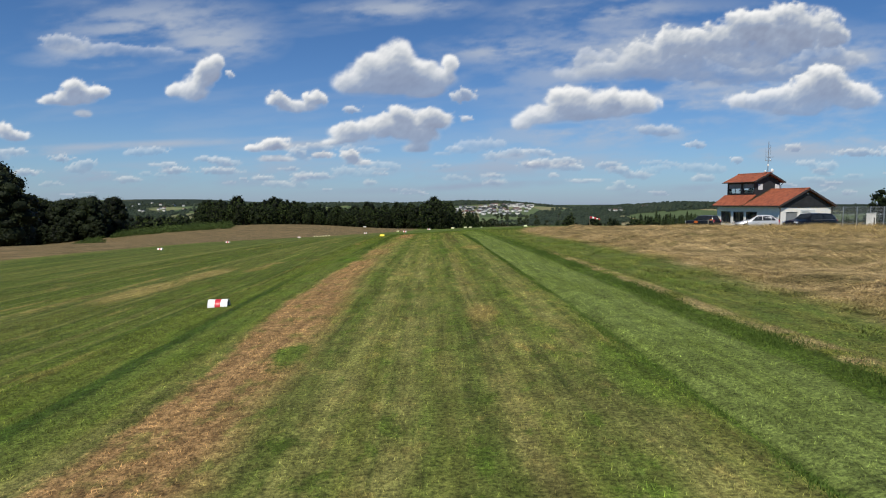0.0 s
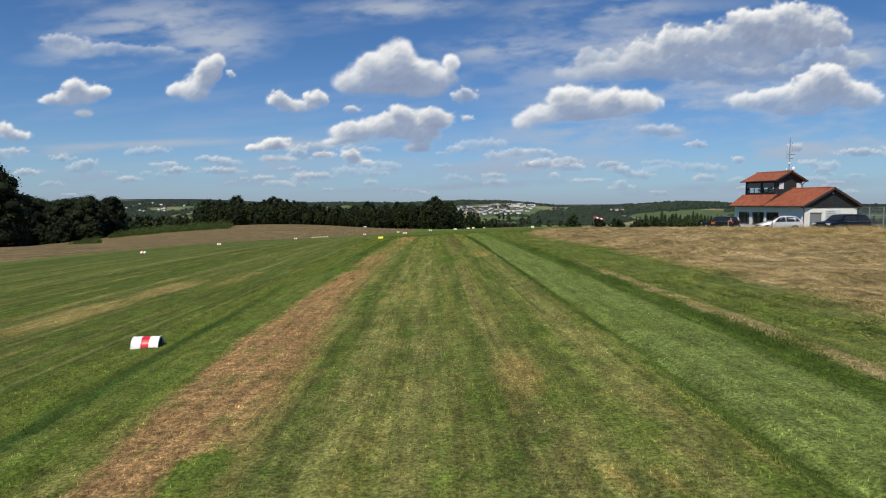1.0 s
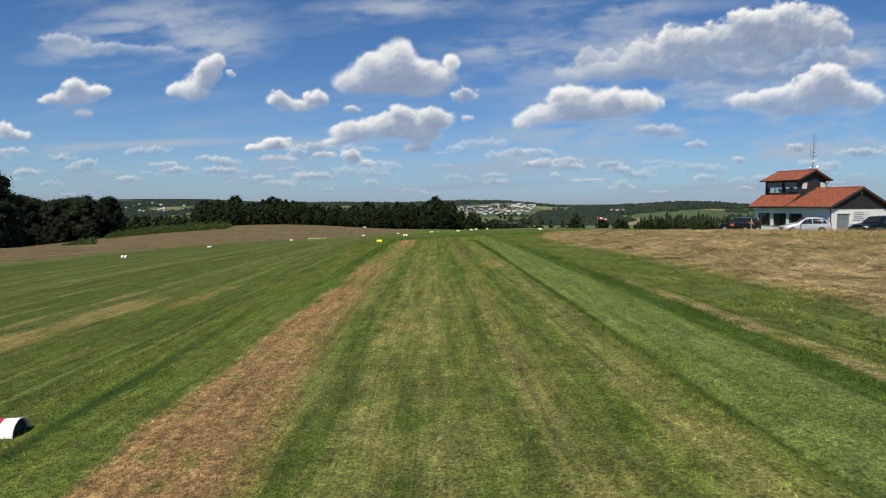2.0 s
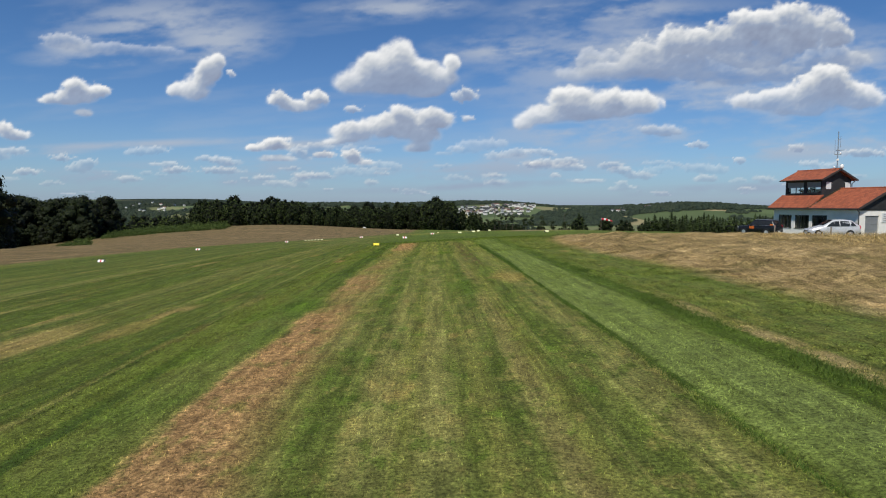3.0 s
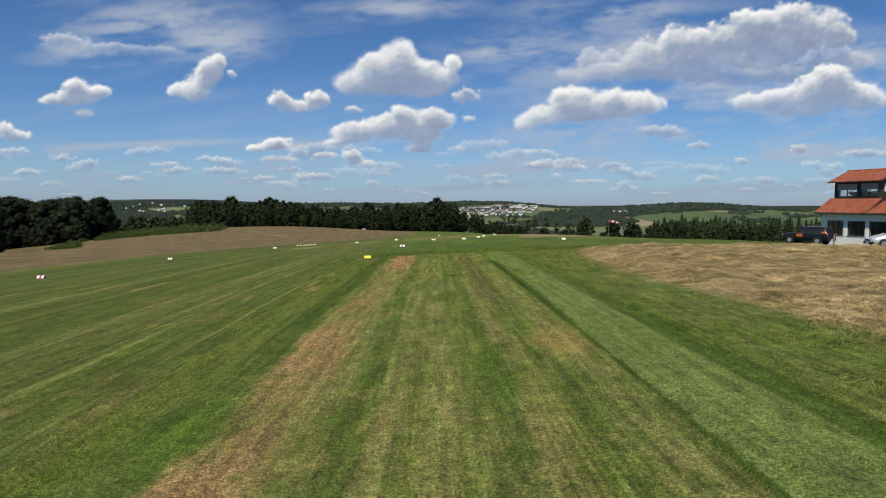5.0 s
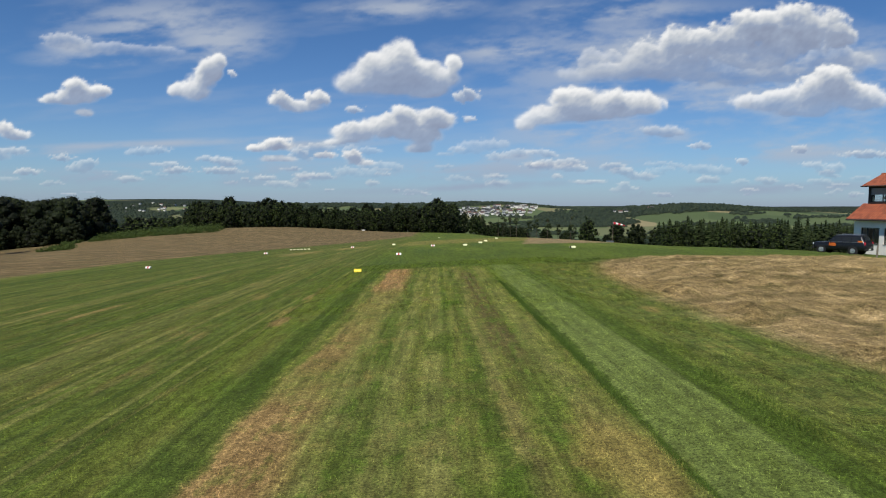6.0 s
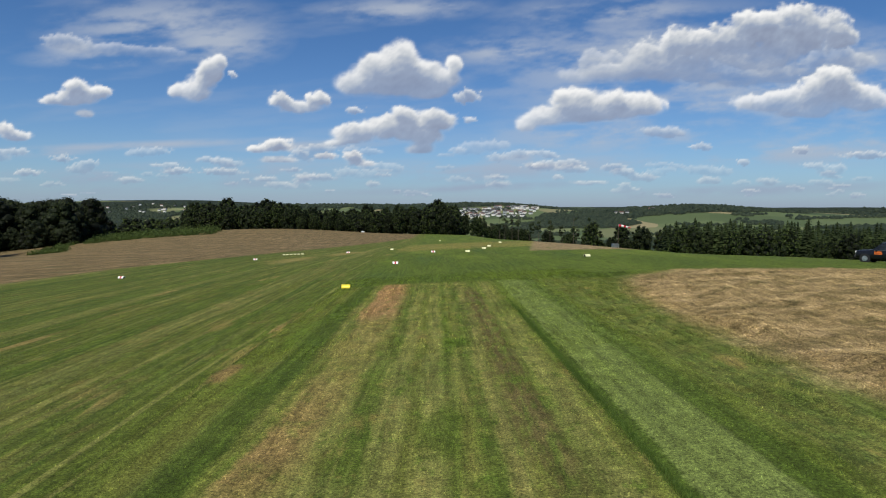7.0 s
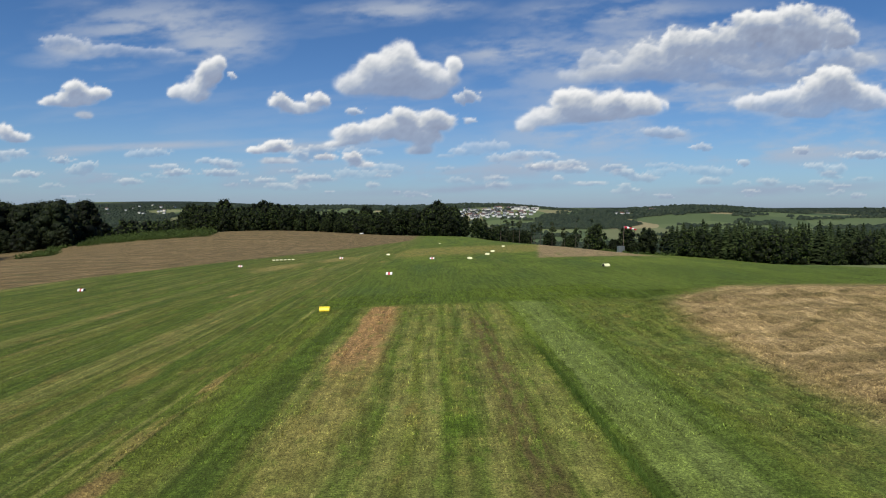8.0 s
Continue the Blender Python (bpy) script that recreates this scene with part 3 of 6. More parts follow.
def cumulus(*puffs, solid=1.0, dim=0.0, rough=1.0, fade=0.2):
    """Heaped cloud: rounded puffs (centre, half widths) on a flatter base, lit from above and the left."""
    R = float(np.mean([q[3] for q in puffs]))
    a0, a1 = min(q[0] - 2 * q[2] for q in puffs), max(q[0] + 2 * q[2] for q in puffs)
    e0, e1 = min(q[1] - 2 * q[3] for q in puffs), max(q[1] + 2 * q[3] for q in puffs) + R
    si = slice(*np.searchsorted(SKY_E, (e0, e1)))
    sj = slice(*np.searchsorted(SKY_A, (a0, a1)))
    A, E = CA[si, sj], CE[si, sj]
    sd = next(SEEDS)
    fine = fbm(A / R * 1.3 + sd, E / R * 1.6, 6, sd, 0.52)
    broad = fbm(A / R * 0.7, E / R * 0.9 + sd, 4, sd + 3, 0.5)
    puff = billow(A / R * 0.9 + sd, E / R * 1.1 + 0.3 * A / R, 3, sd + 9)
    wx, wy = rough * 0.75 * R * (broad - 0.5), rough * 0.6 * R * (fbm(A / R * 0.8 + 7, E / R * 0.9, 4, sd + 5, 0.5) - 0.5)
    env = np.zeros(A.shape)
    for a, e, ra, re in puffs:
        up = np.where(E > e, re, re * 0.8)
        q = 1.10 - np.hypot((A + wx - a) / ra, (E + wy - e) / up)
        env += np.exp(4.5 * np.clip(q, -3, 2))
    env = np.log(env + 1e-9) / 4.5
    base = 0.35 + 0.65 * smooth(E, e0 + 0.2 * (e1 - e0), e0 + 0.5 * (e1 - e0))
    body = env + rough * base * (0.72 * (fine - 0.5) + 0.28 * (puff - 0.62))
    thick = np.clip(body * 1.5, 0, 1)
    low = smooth(E, e0, e0 + 0.55 * (e1 - e0))  # bases thin out softly
    heap = smooth(body, -0.02, 0.58 - 0.28 * low) * (0.45 + 0.55 * smooth(body, 0.03, 0.42)) * solid
    heap = heap * (1 - fade + fade * smooth(E, e0 + 0.15 * (e1 - e0), e0 + 0.55 * (e1 - e0)))
    # relief of the heaps, and the shade that they cast downwards
    relief = np.sqrt(np.clip(body, 0, 2)) + 0.5 * (puff - 0.5) + 0.28 * (fine - 0.5)
    gy, gx = np.gradient(relief * R / CELL * 0.5)
    slope = (0.5 * gx - 0.85 * gy) / np.sqrt(1 + gx ** 2 + gy ** 2)
    shade = np.zeros(A.shape)
    for i in range(1, 9):
        dy, dx = int(round(i * 0.22 * R / CELL)), int(round(i * 0.06 * R / CELL))
        sh = np.roll(np.roll(thick, -dy, axis=0), dx, axis=1)
        if dy:
            sh[-dy:, :] = 0
        shade += sh
    lit = np.clip(0.12 + 0.82 * np.exp(-0.23 * shade) + 0.20 * slope + 0.36 * (broad - 0.5) - dim, 0.08, 1)
    lit = lit * smooth(thick, 0.0, 0.5) + (0.50 + 0.24 * low - dim) * (1 - smooth(thick, 0.0, 0.5))
    GLOW[si, sj] = lit * heap + GLOW[si, sj] * (1 - heap)
    COVER[si, sj] = heap + COVER[si, sj] * (1 - heap)


def cirrus(*streaks):
    for a, e, ra, re in streaks:
        tilt = (CE - e) - 0.04 * (CA - a)
        WISPS[:] = np.maximum(WISPS, np.clip(1.25 - np.hypot((CA - a) / (ra * 1.2), tilt / (re * 1.2)), 0, 1))


cumulus((-0.053, 0.236, 0.026, 0.032), (-0.101, 0.213, 0.042, 0.036), (-0.073, 0.195, 0.067, 0.027), (-0.022, 0.209, 0.037, 0.030), (0.031, 0.230, 0.017, 0.016), (0.012, 0.204, 0.032, 0.020), (-0.009, 0.184, 0.032, 0.014), (-0.136, 0.197, 0.032, 0.023), (-0.075, 0.222, 0.034, 0.034), rough=0.7)
cumulus((-0.356, 0.228, 0.016, 0.015), (-0.372, 0.212, 0.023, 0.024), (-0.389, 0.185, 0.026, 0.022), (-0.422, 0.185, 0.018, 0.014), rough=0.8)
cumulus((-0.584, 0.189, 0.023, 0.018), (-0.593, 0.171, 0.044, 0.014), (-0.550, 0.182, 0.024, 0.013), (-0.626, 0.168, 0.022, 0.008), (-0.572, 0.148, 0.018, 0.007), rough=0.8)
cumulus((-0.254, 0.171, 0.022, 0.014), (-0.222, 0.158, 0.035, 0.012), (-0.192, 0.171, 0.022, 0.015))
cumulus((-0.703, 0.122, 0.018, 0.014), (-0.681, 0.111, 0.026, 0.011))
cumulus((-0.260, 0.097, 0.030, 0.013), (-0.293, 0.092, 0.020, 0.007), (-0.259, 0.074, 0.035, 0.007))
cumulus((-0.051, 0.145, 0.028, 0.018), (-0.074, 0.126, 0.048, 0.020), (-0.007, 0.138, 0.041, 0.020), (-0.130, 0.117, 0.041, 0.020), (-0.158, 0.103, 0.033, 0.008), (-0.026, 0.092, 0.026, 0.012), (-0.020, 0.112, 0.036, 0.016), rough=0.8)
cumulus((-0.135, 0.080, 0.019, 0.011), (-0.121, 0.068, 0.026, 0.007), (-0.181, 0.080, 0.020, 0.007))
cumulus((0.215, 0.177, 0.028, 0.020), (0.243, 0.164, 0.045, 0.026), (0.299, 0.164, 0.049, 0.026), (0.346, 0.164, 0.034, 0.022), (0.178, 0.145, 0.039, 0.020), (0.150, 0.131, 0.022, 0.013), (0.250, 0.150, 0.070, 0.018), rough=0.8)
cumulus((0.300, 0.225, 0.085, 0.026), (0.420, 0.225, 0.120, 0.030), (0.550, 0.215, 0.120, 0.030), (0.660, 0.240, 0.070, 0.030), solid=0.5, dim=0.22, rough=1.5)
cumulus((0.584, 0.315, 0.033, 0.018), (0.529, 0.299, 0.041, 0.023), (0.623, 0.295, 0.045, 0.025), (0.586, 0.268, 0.089, 0.033), (0.493, 0.265, 0.049, 0.032), (0.418, 0.265, 0.058, 0.027), (0.353, 0.249, 0.050, 0.023), (0.354, 0.219, 0.117, 0.023), (0.252, 0.209, 0.058, 0.013), (0.522, 0.238, 0.080, 0.020), (0.662, 0.284, 0.026, 0.023), dim=0.08, rough=1.25, fade=0.62)
cumulus((0.659, 0.213, 0.030, 0.022), (0.637, 0.183, 0.059, 0.032), (0.704, 0.177, 0.059, 0.026), (0.562, 0.172, 0.049, 0.017), (0.525, 0.167, 0.040, 0.015), (0.610, 0.155, 0.059, 0.014), fade=0.4)
cumulus((0.376, 0.121, 0.049, 0.013), (0.052, 0.177, 0.022, 0.014), (0.057, 0.140, 0.013, 0.006), (-0.134, 0.155, 0.015, 0.008), (-0.331, 0.212, 0.009, 0.007), solid=0.75, dim=0.1, rough=1.6)
cumulus((0.165, 0.064, 0.023, 0.007), (0.311, 0.055, 0.023, 0.007), (0.344, 0.046, 0.030, 0.008), (0.454, 0.042, 0.025, 0.008), (0.554, 0.040, 0.026, 0.008), (0.510, 0.071, 0.014, 0.007), (0.438, 0.097, 0.019, 0.007), (0.203, 0.046, 0.011, 0.007), (0.718, 0.084, 0.046, 0.008), (0.608, 0.093, 0.015, 0.009), solid=0.58, dim=0.14, rough=1.5)
cumulus((-0.428, 0.056, 0.025, 0.006), (-0.354, 0.054, 0.041, 0.007), (-0.503, 0.040, 0.025, 0.007), (-0.668, 0.052, 0.025, 0.006), (-0.612, 0.075, 0.022, 0.007), (-0.103, 0.035, 0.015, 0.007), (-0.196, 0.046, 0.035, 0.007), (-0.280, 0.043, 0.020, 0.006), (0.104, 0.034, 0.023, 0.006), (0.255, 0.038, 0.036, 0.005), solid=0.58, dim=0.14, rough=1.5)
cumulus((-0.600, 0.262, 0.040, 0.015), (-0.530, 0.250, 0.065, 0.012), (-0.455, 0.246, 0.055, 0.010), solid=0.45, dim=0.02, rough=1.2, fade=0.5)
cirrus((-0.447, 0.288, 0.146, 0.043), (-0.357, 0.264, 0.091, 0.038), (-0.508, 0.241, 0.128, 0.015), (-0.585, 0.254, 0.045, 0.021), (-0.491, 0.097, 0.222, 0.006), (0.121, 0.252, 0.111, 0.023), (0.260, 0.237, 0.121, 0.034), (0.122, 0.078, 0.113, 0.012))
cirrus((0.449, 0.164, 0.132, 0.020), (0.448, 0.205, 0.207, 0.029), (-0.063, 0.316, 0.119, 0.018), (0.691, 0.243, 0.094, 0.031), (0.287, 0.314, 0.148, 0.020), (-0.657, 0.084, 0.083, 0.006), (-0.204, 0.098, 0.112, 0.007), (0.048, 0.029, 0.189, 0.007), (-0.475, 0.029, 0.242, 0.008), (0.502, 0.025, 0.229, 0.008))
cirrus((0.370, 0.235, 0.260, 0.080), (0.600, 0.205, 0.260, 0.070), (0.300, 0.120, 0.200, 0.030), (0.700, 0.120, 0.200, 0.040), (0.620, 0.090, 0.200, 0.020), (0.10, 0.060, 0.300, 0.018), (-0.45, 0.050, 0.300, 0.016))

# scattered small clouds that crowd together towards the horizon
scatter = random.Random(31)
for _ in range(64):
    ce = 0.016 + 0.072 * scatter.random() ** 1.3
    ca = scatter.uniform(-0.78, 0.80)
    cw = scatter.uniform(0.008, 0.026) * (0.5 + ce / 0.07)
    cumulus(*[(ca + scatter.uniform(-0.8, 0.8) * cw, ce + scatter.uniform(-0.2, 0.3) * cw, cw * scatter.uniform(0.5, 0.9), cw * scatter.uniform(0.16, 0.3)) for _ in range(3)], solid=scatter.uniform(0.2, 0.5), dim=scatter.uniform(-0.05, 0.10), rough=1.3)


def build_clouds():
    streak = fbm(CA * 11 + CE * 5, CE * 42 - CA * 4, 6, 55, 0.6)
    veil = np.clip(WISPS, 0, 1) * smooth(streak, 0.28, 0.72) * 0.74
    everywhere = smooth(fbm(CA * 5, CE * 34 - CA * 3, 5, 91, 0.6), 0.5, 0.85) * 0.13
    haze = 0.8 * np.exp(-np.maximum(CE, 0) / 0.06)
    veil = 1 - (1 - veil) * (1 - everywhere) * (1 - haze)
    cover = 1 - (1 - COVER) * (1 - veil)
    glow = (GLOW + (0.56 - 0.40 * haze / 0.8) * veil * (1 - COVER)) / np.maximum(cover, 1e-4)
    d = np.stack([CA.ravel(), np.ones(CA.size), CE.ravel()], 1)
    d *= 4300 / np.linalg.norm(d, axis=1)[:, None]
    me = raw_mesh("cloud_backdrop", d + np.array([0, 20, 3]), grid_faces(len(SKY_A), len(SKY_E)), 4)
    for name, field in (("cover", cover), ("glow", glow)):
        me.attributes.new(name, "FLOAT", "POINT").data.foreach_set("value", field.ravel().astype(np.float32))
    m, t, b = material("clouds")
    m.node_tree.nodes.remove(b)
    cov, glo = t.node("Attribute", attribute_name="cover"), t.node("Attribute", attribute_name="glow")
    em = t.node("Emission")
    t.put(em.inputs[0], t.ramp(glo.outputs["Fac"], [(0.0, (0.255, 0.30, 0.42)), (0.35, (0.335, 0.40, 0.53)), (0.6, (0.56, 0.60, 0.655)), (0.85, (0.84, 0.85, 0.86)), (1.0, (0.97, 0.97, 0.96))]))
    em.inputs[1].default_value = 0.96
    mixer = t.node("MixShader")
    t.put(mixer.inputs[0], cov.outputs["Fac"])
    t.put(mixer.inputs[1], t.node("BsdfTransparent").outputs[0])
    t.put(mixer.inputs[2], em.outputs[0])
    t.put(m.node_tree.nodes["Material Output"].inputs[0], mixer.outputs[0])
    me.materials.append(m)
    tagged(new("cloud_backdrop", me), "white heaped summer clouds and thin veils in a blue sky", "sky", kind="structure")


build_clouds()


# ---- making of things ----
def part(name, bm, mat, parent, label="", at=None, even=False):
    """Link a bmesh as one mesh object under a thing or a part."""
    me = bpy.data.meshes.new(name)
    bm.normal_update()
    bm.to_mesh(me)
    bm.free()
    if even:
        me.polygons.foreach_set("use_smooth", np.ones(len(me.polygons), bool))
    me.materials.append(mat)
    ob = new(name, me)
    ob.parent = parent
    if at is not None:
        ob.matrix_basis = at
    if label:
        ob["label"] = label
    return ob


def thing(name, m, label, category, group=""):
    ob = new(name)
    ob.empty_display_size = 0.2
    ob.matrix_basis = m
    return tagged(ob, label, category, group)


def add_box(bm, x0, x1, y0, y1, z0, z1, bevel=0.0):
    r = bmesh.ops.create_cube(bm, size=1, matrix=Matrix.LocRotScale(((x0 + x1) / 2, (y0 + y1) / 2, (z0 + z1) / 2), None, (x1 - x0, y1 - y0, z1 - z0)))
    if bevel:
        ed = list({e for v in r["verts"] for e in v.link_edges})
        bmesh.ops.bevel(bm, geom=ed, offset=bevel, segments=1, affect="EDGES")
    return bm


def box(x0, x1, y0, y1, z0, z1, bevel=0.0):
    return add_box(bmesh.new(), x0, x1, y0, y1, z0, z1, bevel)


def add_rod(bm, a, b, r0, r1=None, seg=8):
    a, b = Vector(a), Vector(b)
    m = Matrix.Translation((a + b) / 2) @ (b - a).to_track_quat("Z", "Y").to_matrix().to_4x4()
    bmesh.ops.create_cone(bm, cap_ends=True, segments=seg, radius1=r0, radius2=r0 if r1 is None else r1, depth=(b - a).length, matrix=m)
    return bm


def rod(a, b, r0, r1=None, seg=8):
    return add_rod(bmesh.new(), a, b, r0, r1, seg)


def slab(corners, thick):
    """A flat plate from its upper corners, with thickness below."""
    bm = bmesh.new()
    top = [bm.verts.new(c) for c in corners]
    n = (Vector(corners[1]) - Vector(corners[0])).cross(Vector(corners[2]) - Vector(corners[0])).normalized()
    if n.z < 0:
        n = -n
    low = [bm.verts.new(Vector(c) - n * thick) for c in corners]
    bm.faces.new(top)
    bm.faces.new(low[::-1])
    k = len(corners)
    for i in range(k):
        bm.faces.new((top[i], low[i], low[(i + 1) % k], top[(i + 1) % k]))
    bmesh.ops.recalc_face_normals(bm, faces=bm.faces)
    return bm


def pierced(u0, u1, z0, z1, holes, across, d0, d1):
    """One wall, d0 to d1 thick, with openings (u0, u1, z0, z1) through it; across: the axis along which it is thick."""
    bm = bmesh.new()
    us = sorted({u0, u1, *(h[0] for h in holes), *(h[1] for h in holes)})
    zs = sorted({z0, z1, *(h[2] for h in holes), *(h[3] for h in holes)})
    at = {}

    def vert(i, j, d):
        k = (i, j, d)
        if k not in at:
            at[k] = bm.verts.new((d, us[i], zs[j]) if across == "x" else (us[i], d, zs[j]))
        return at[k]

    def solid(i, j):
        if not (0 <= i < len(us) - 1 and 0 <= j < len(zs) - 1):
            return False
        u, z = (us[i] + us[i + 1]) / 2, (zs[j] + zs[j + 1]) / 2
        return not any(h[0] < u < h[1] and h[2] < z < h[3] for h in holes)
    for i in range(len(us) - 1):
        for j in range(len(zs) - 1):
            if solid(i, j):
                for d in (d0, d1):
                    bm.faces.new((vert(i, j, d), vert(i + 1, j, d), vert(i + 1, j + 1, d), vert(i, j + 1, d)))
                for di, dj, p, q in ((-1, 0, (i, j), (i, j + 1)), (1, 0, (i + 1, j), (i + 1, j + 1)), (0, -1, (i, j), (i + 1, j)), (0, 1, (i, j + 1), (i + 1, j + 1))):
                    if not solid(i + di, j + dj):
                        bm.faces.new((vert(*p, d0), vert(*q, d0), vert(*q, d1), vert(*p, d1)))
    bmesh.ops.recalc_face_normals(bm, faces=bm.faces)
    return bm


# ---- runway markers ----
def arc_shell(y_lo, y_hi, r, wall, seg=14):
    """Half a drum cut lengthwise, axis along x, standing on its cut edges."""
    bm = bmesh.new()
    rows = []
    for i in range(seg + 1):
        a = math.pi * i / seg
        c, s = math.cos(a), math.sin(a)
        rows.append([bm.verts.new((x, rr * c, rr * s)) for x in (y_lo, y_hi) for rr in (r, r - wall)])
    for p, q in zip(rows, rows[1:]):
        for i, j in ((0, 2), (3, 1), (1, 0), (2, 3)):
            bm.faces.new((p[i], p[j], q[j], q[i]))
    for p in (rows[0], rows[-1]):
        bm.faces.new((p[0], p[1], p[3], p[2]))
    bmesh.ops.recalc_face_normals(bm, faces=bm.faces)
    return bm


def half_drum(bands, length=0.49, r=0.20, label="", cap=M_BLACK):
    ob = thing("runway_marker", Matrix(), label, "runway marker", "runway markers")
    x = -length / 2
    for share, mat, nm in bands:
        w = length * share
        part(nm, arc_shell(x, x + w - 0.002, r, 0.012), mat, ob, even=False)
        x += w
    for s in (-1, 1):
        bm = bmesh.new()
        vs = [bm.verts.new((s * (length / 2 - 0.03), (r - 0.014) * math.cos(math.pi * i / 14), (r - 0.014) * math.sin(math.pi * i / 14))) for i in range(15)]
        bm.faces.new(vs)
        f = bmesh.ops.extrude_face_region(bm, geom=bm.faces[:])
        bmesh.ops.translate(bm, vec=(-s * 0.01, 0, 0), verts=[v for v in f["geom"] if isinstance(v, bmesh.types.BMVert)])
        bmesh.ops.recalc_face_normals(bm, faces=bm.faces)
        part("end_cap", bm, cap, ob, "dark end plate")
    for s in (-1, 1):
        rim = bmesh.new()
        for i in range(10):
            a, b = math.pi * i / 10, math.pi * (i + 1) / 10
            add_rod(rim, (s * length / 2, r * math.cos(a), r * math.sin(a)), (s * length / 2, r * math.cos(b), r * math.sin(b)), 0.008, seg=5)
        part("rolled_rim", rim, bands[0][1], ob)
    return ob


def place_markers():
    redwhite = half_drum([(0.35, M_WHITE, "white_band"), (0.30, M_RED, "red_band"), (0.35, M_WHITE, "white_band")],
                         label="half drum painted white with a red band, lying in mown grass")
    spots = [(-5.38, 17.3, 7), (-29.8, 67.9, 4), (-30.0, 90.4, -3), (-25.9, 119.2, 2), (-3.75, 88.4, 3), (-0.36, 109, 0), (-13.9, 128, 4)]
    redwhite.matrix_basis = pose(spots[0][0], spots[0][1], height(*spots[0][:2]) - 0.02, 0, 0, spots[0][2])
    for x, y, a in spots[1:]:
        copy_thing(redwhite, pose(x, y, height(x, y) + 0.03, 0, 0, a))
    yellow = half_drum([(1.0, M_YELLOW, "drum_shell")], label="bright yellow half drum lying in mown grass")
    yellow.matrix_basis = pose(-5.35, 68.6, height(-5.35, 68.6) + 0.03, 0, 0, 3)
    cream = half_drum([(1.0, M_CREAM, "drum_shell")], label="faded cream half drum at the edge of the strip")
    cream.matrix_basis = pose(13.5, 86.5, height(13.5, 86.5) + 0.03, 0, 0, 20)
    for x, y in ((3.8, 105), (6.4, 113), (7.9, 122), (12.2, 147), (1.2, 215), (-7.2, 131)):
        copy_thing(cream, pose(x, y, height(x, y) + 0.03, 0, 0, random.uniform(-8, 8)))
    row = half_drum([(1.0, M_CREAM, "drum_shell")], length=0.34, r=0.13, label="small pale yellow half drum standing in a row")
    for i in range(6):
        m = pose(-26.6 + i * 0.74, 138 - i * 0.4, height(-26.6 + i * 0.74, 138 - i * 0.4) + 0.02, 0, 0, 4)
        if i:
            copy_thing(row, m)
        else:
            row.matrix_basis = m


place_markers()


# ---- clubhouse ----
HOUSE = pose(43.0, 74.47, 0, 0, 0, 17)  # x across the gable, y along the eaves
BASE, EAVE, RIDGE = -0.95, 2.36, 4.52


def window(name, house, axis, plane, u0, u1, z0, z1, bars, frame_mat=M_FRAME, blind=0.0, label=""):
    """Frame, panes and mullions set into an opening of a wall across x (axis 'x') or y."""
    def bx(a, b, c, d, dep0, dep1, bv=0.0):
        return box(plane + dep0, plane + dep1, a, b, c, d, bv) if axis == "x" else box(a, b, plane + dep0, plane + dep1, c, d, bv)
    w = new(name)
    w.parent = house
    w.empty_display_size = 0.1
    if label:
        w["label"] = label
    t = 0.07
    for a, b, c, d in ((u0, u1, z0, z0 + t), (u0, u1, z1 - t, z1), (u0, u0 + t, z0 + t, z1 - t), (u1 - t, u1, z0 + t, z1 - t)):
        part("window_frame", bx(a, b, c, d, 0.08, 0.15), frame_mat, w)
    for k in range(1, bars):
        u = u0 + (u1 - u0) * k / bars
        part("mullion", bx(u - 0.035, u + 0.035, z0 + t, z1 - t, 0.08, 0.15), frame_mat, w)
    for k in range(bars):
        a, b = u0 + (u1 - u0) * k / bars + 0.04, u0 + (u1 - u0) * (k + 1) / bars - 0.04
        g = part("pane", bx(a, b, z0 + t, z1 - t, 0.11, 0.118), M_GLASS, w)
        g.visible_shadow = False
    if blind:
        part("roller_blind", bx(u0 + 0.02, u1 - 0.02, z1 - blind, z1 - 0.01, 0.03, 0.07), M_SHUTTER, w, "half-lowered grey roller blind")
    part("window_sill", bx(u0 - 0.05, u1 + 0.05, z0 - 0.05, z0 - 0.004, -0.05, 0.14), M_FASCIA if frame_mat is M_FRAME else frame_mat, w)
    return w


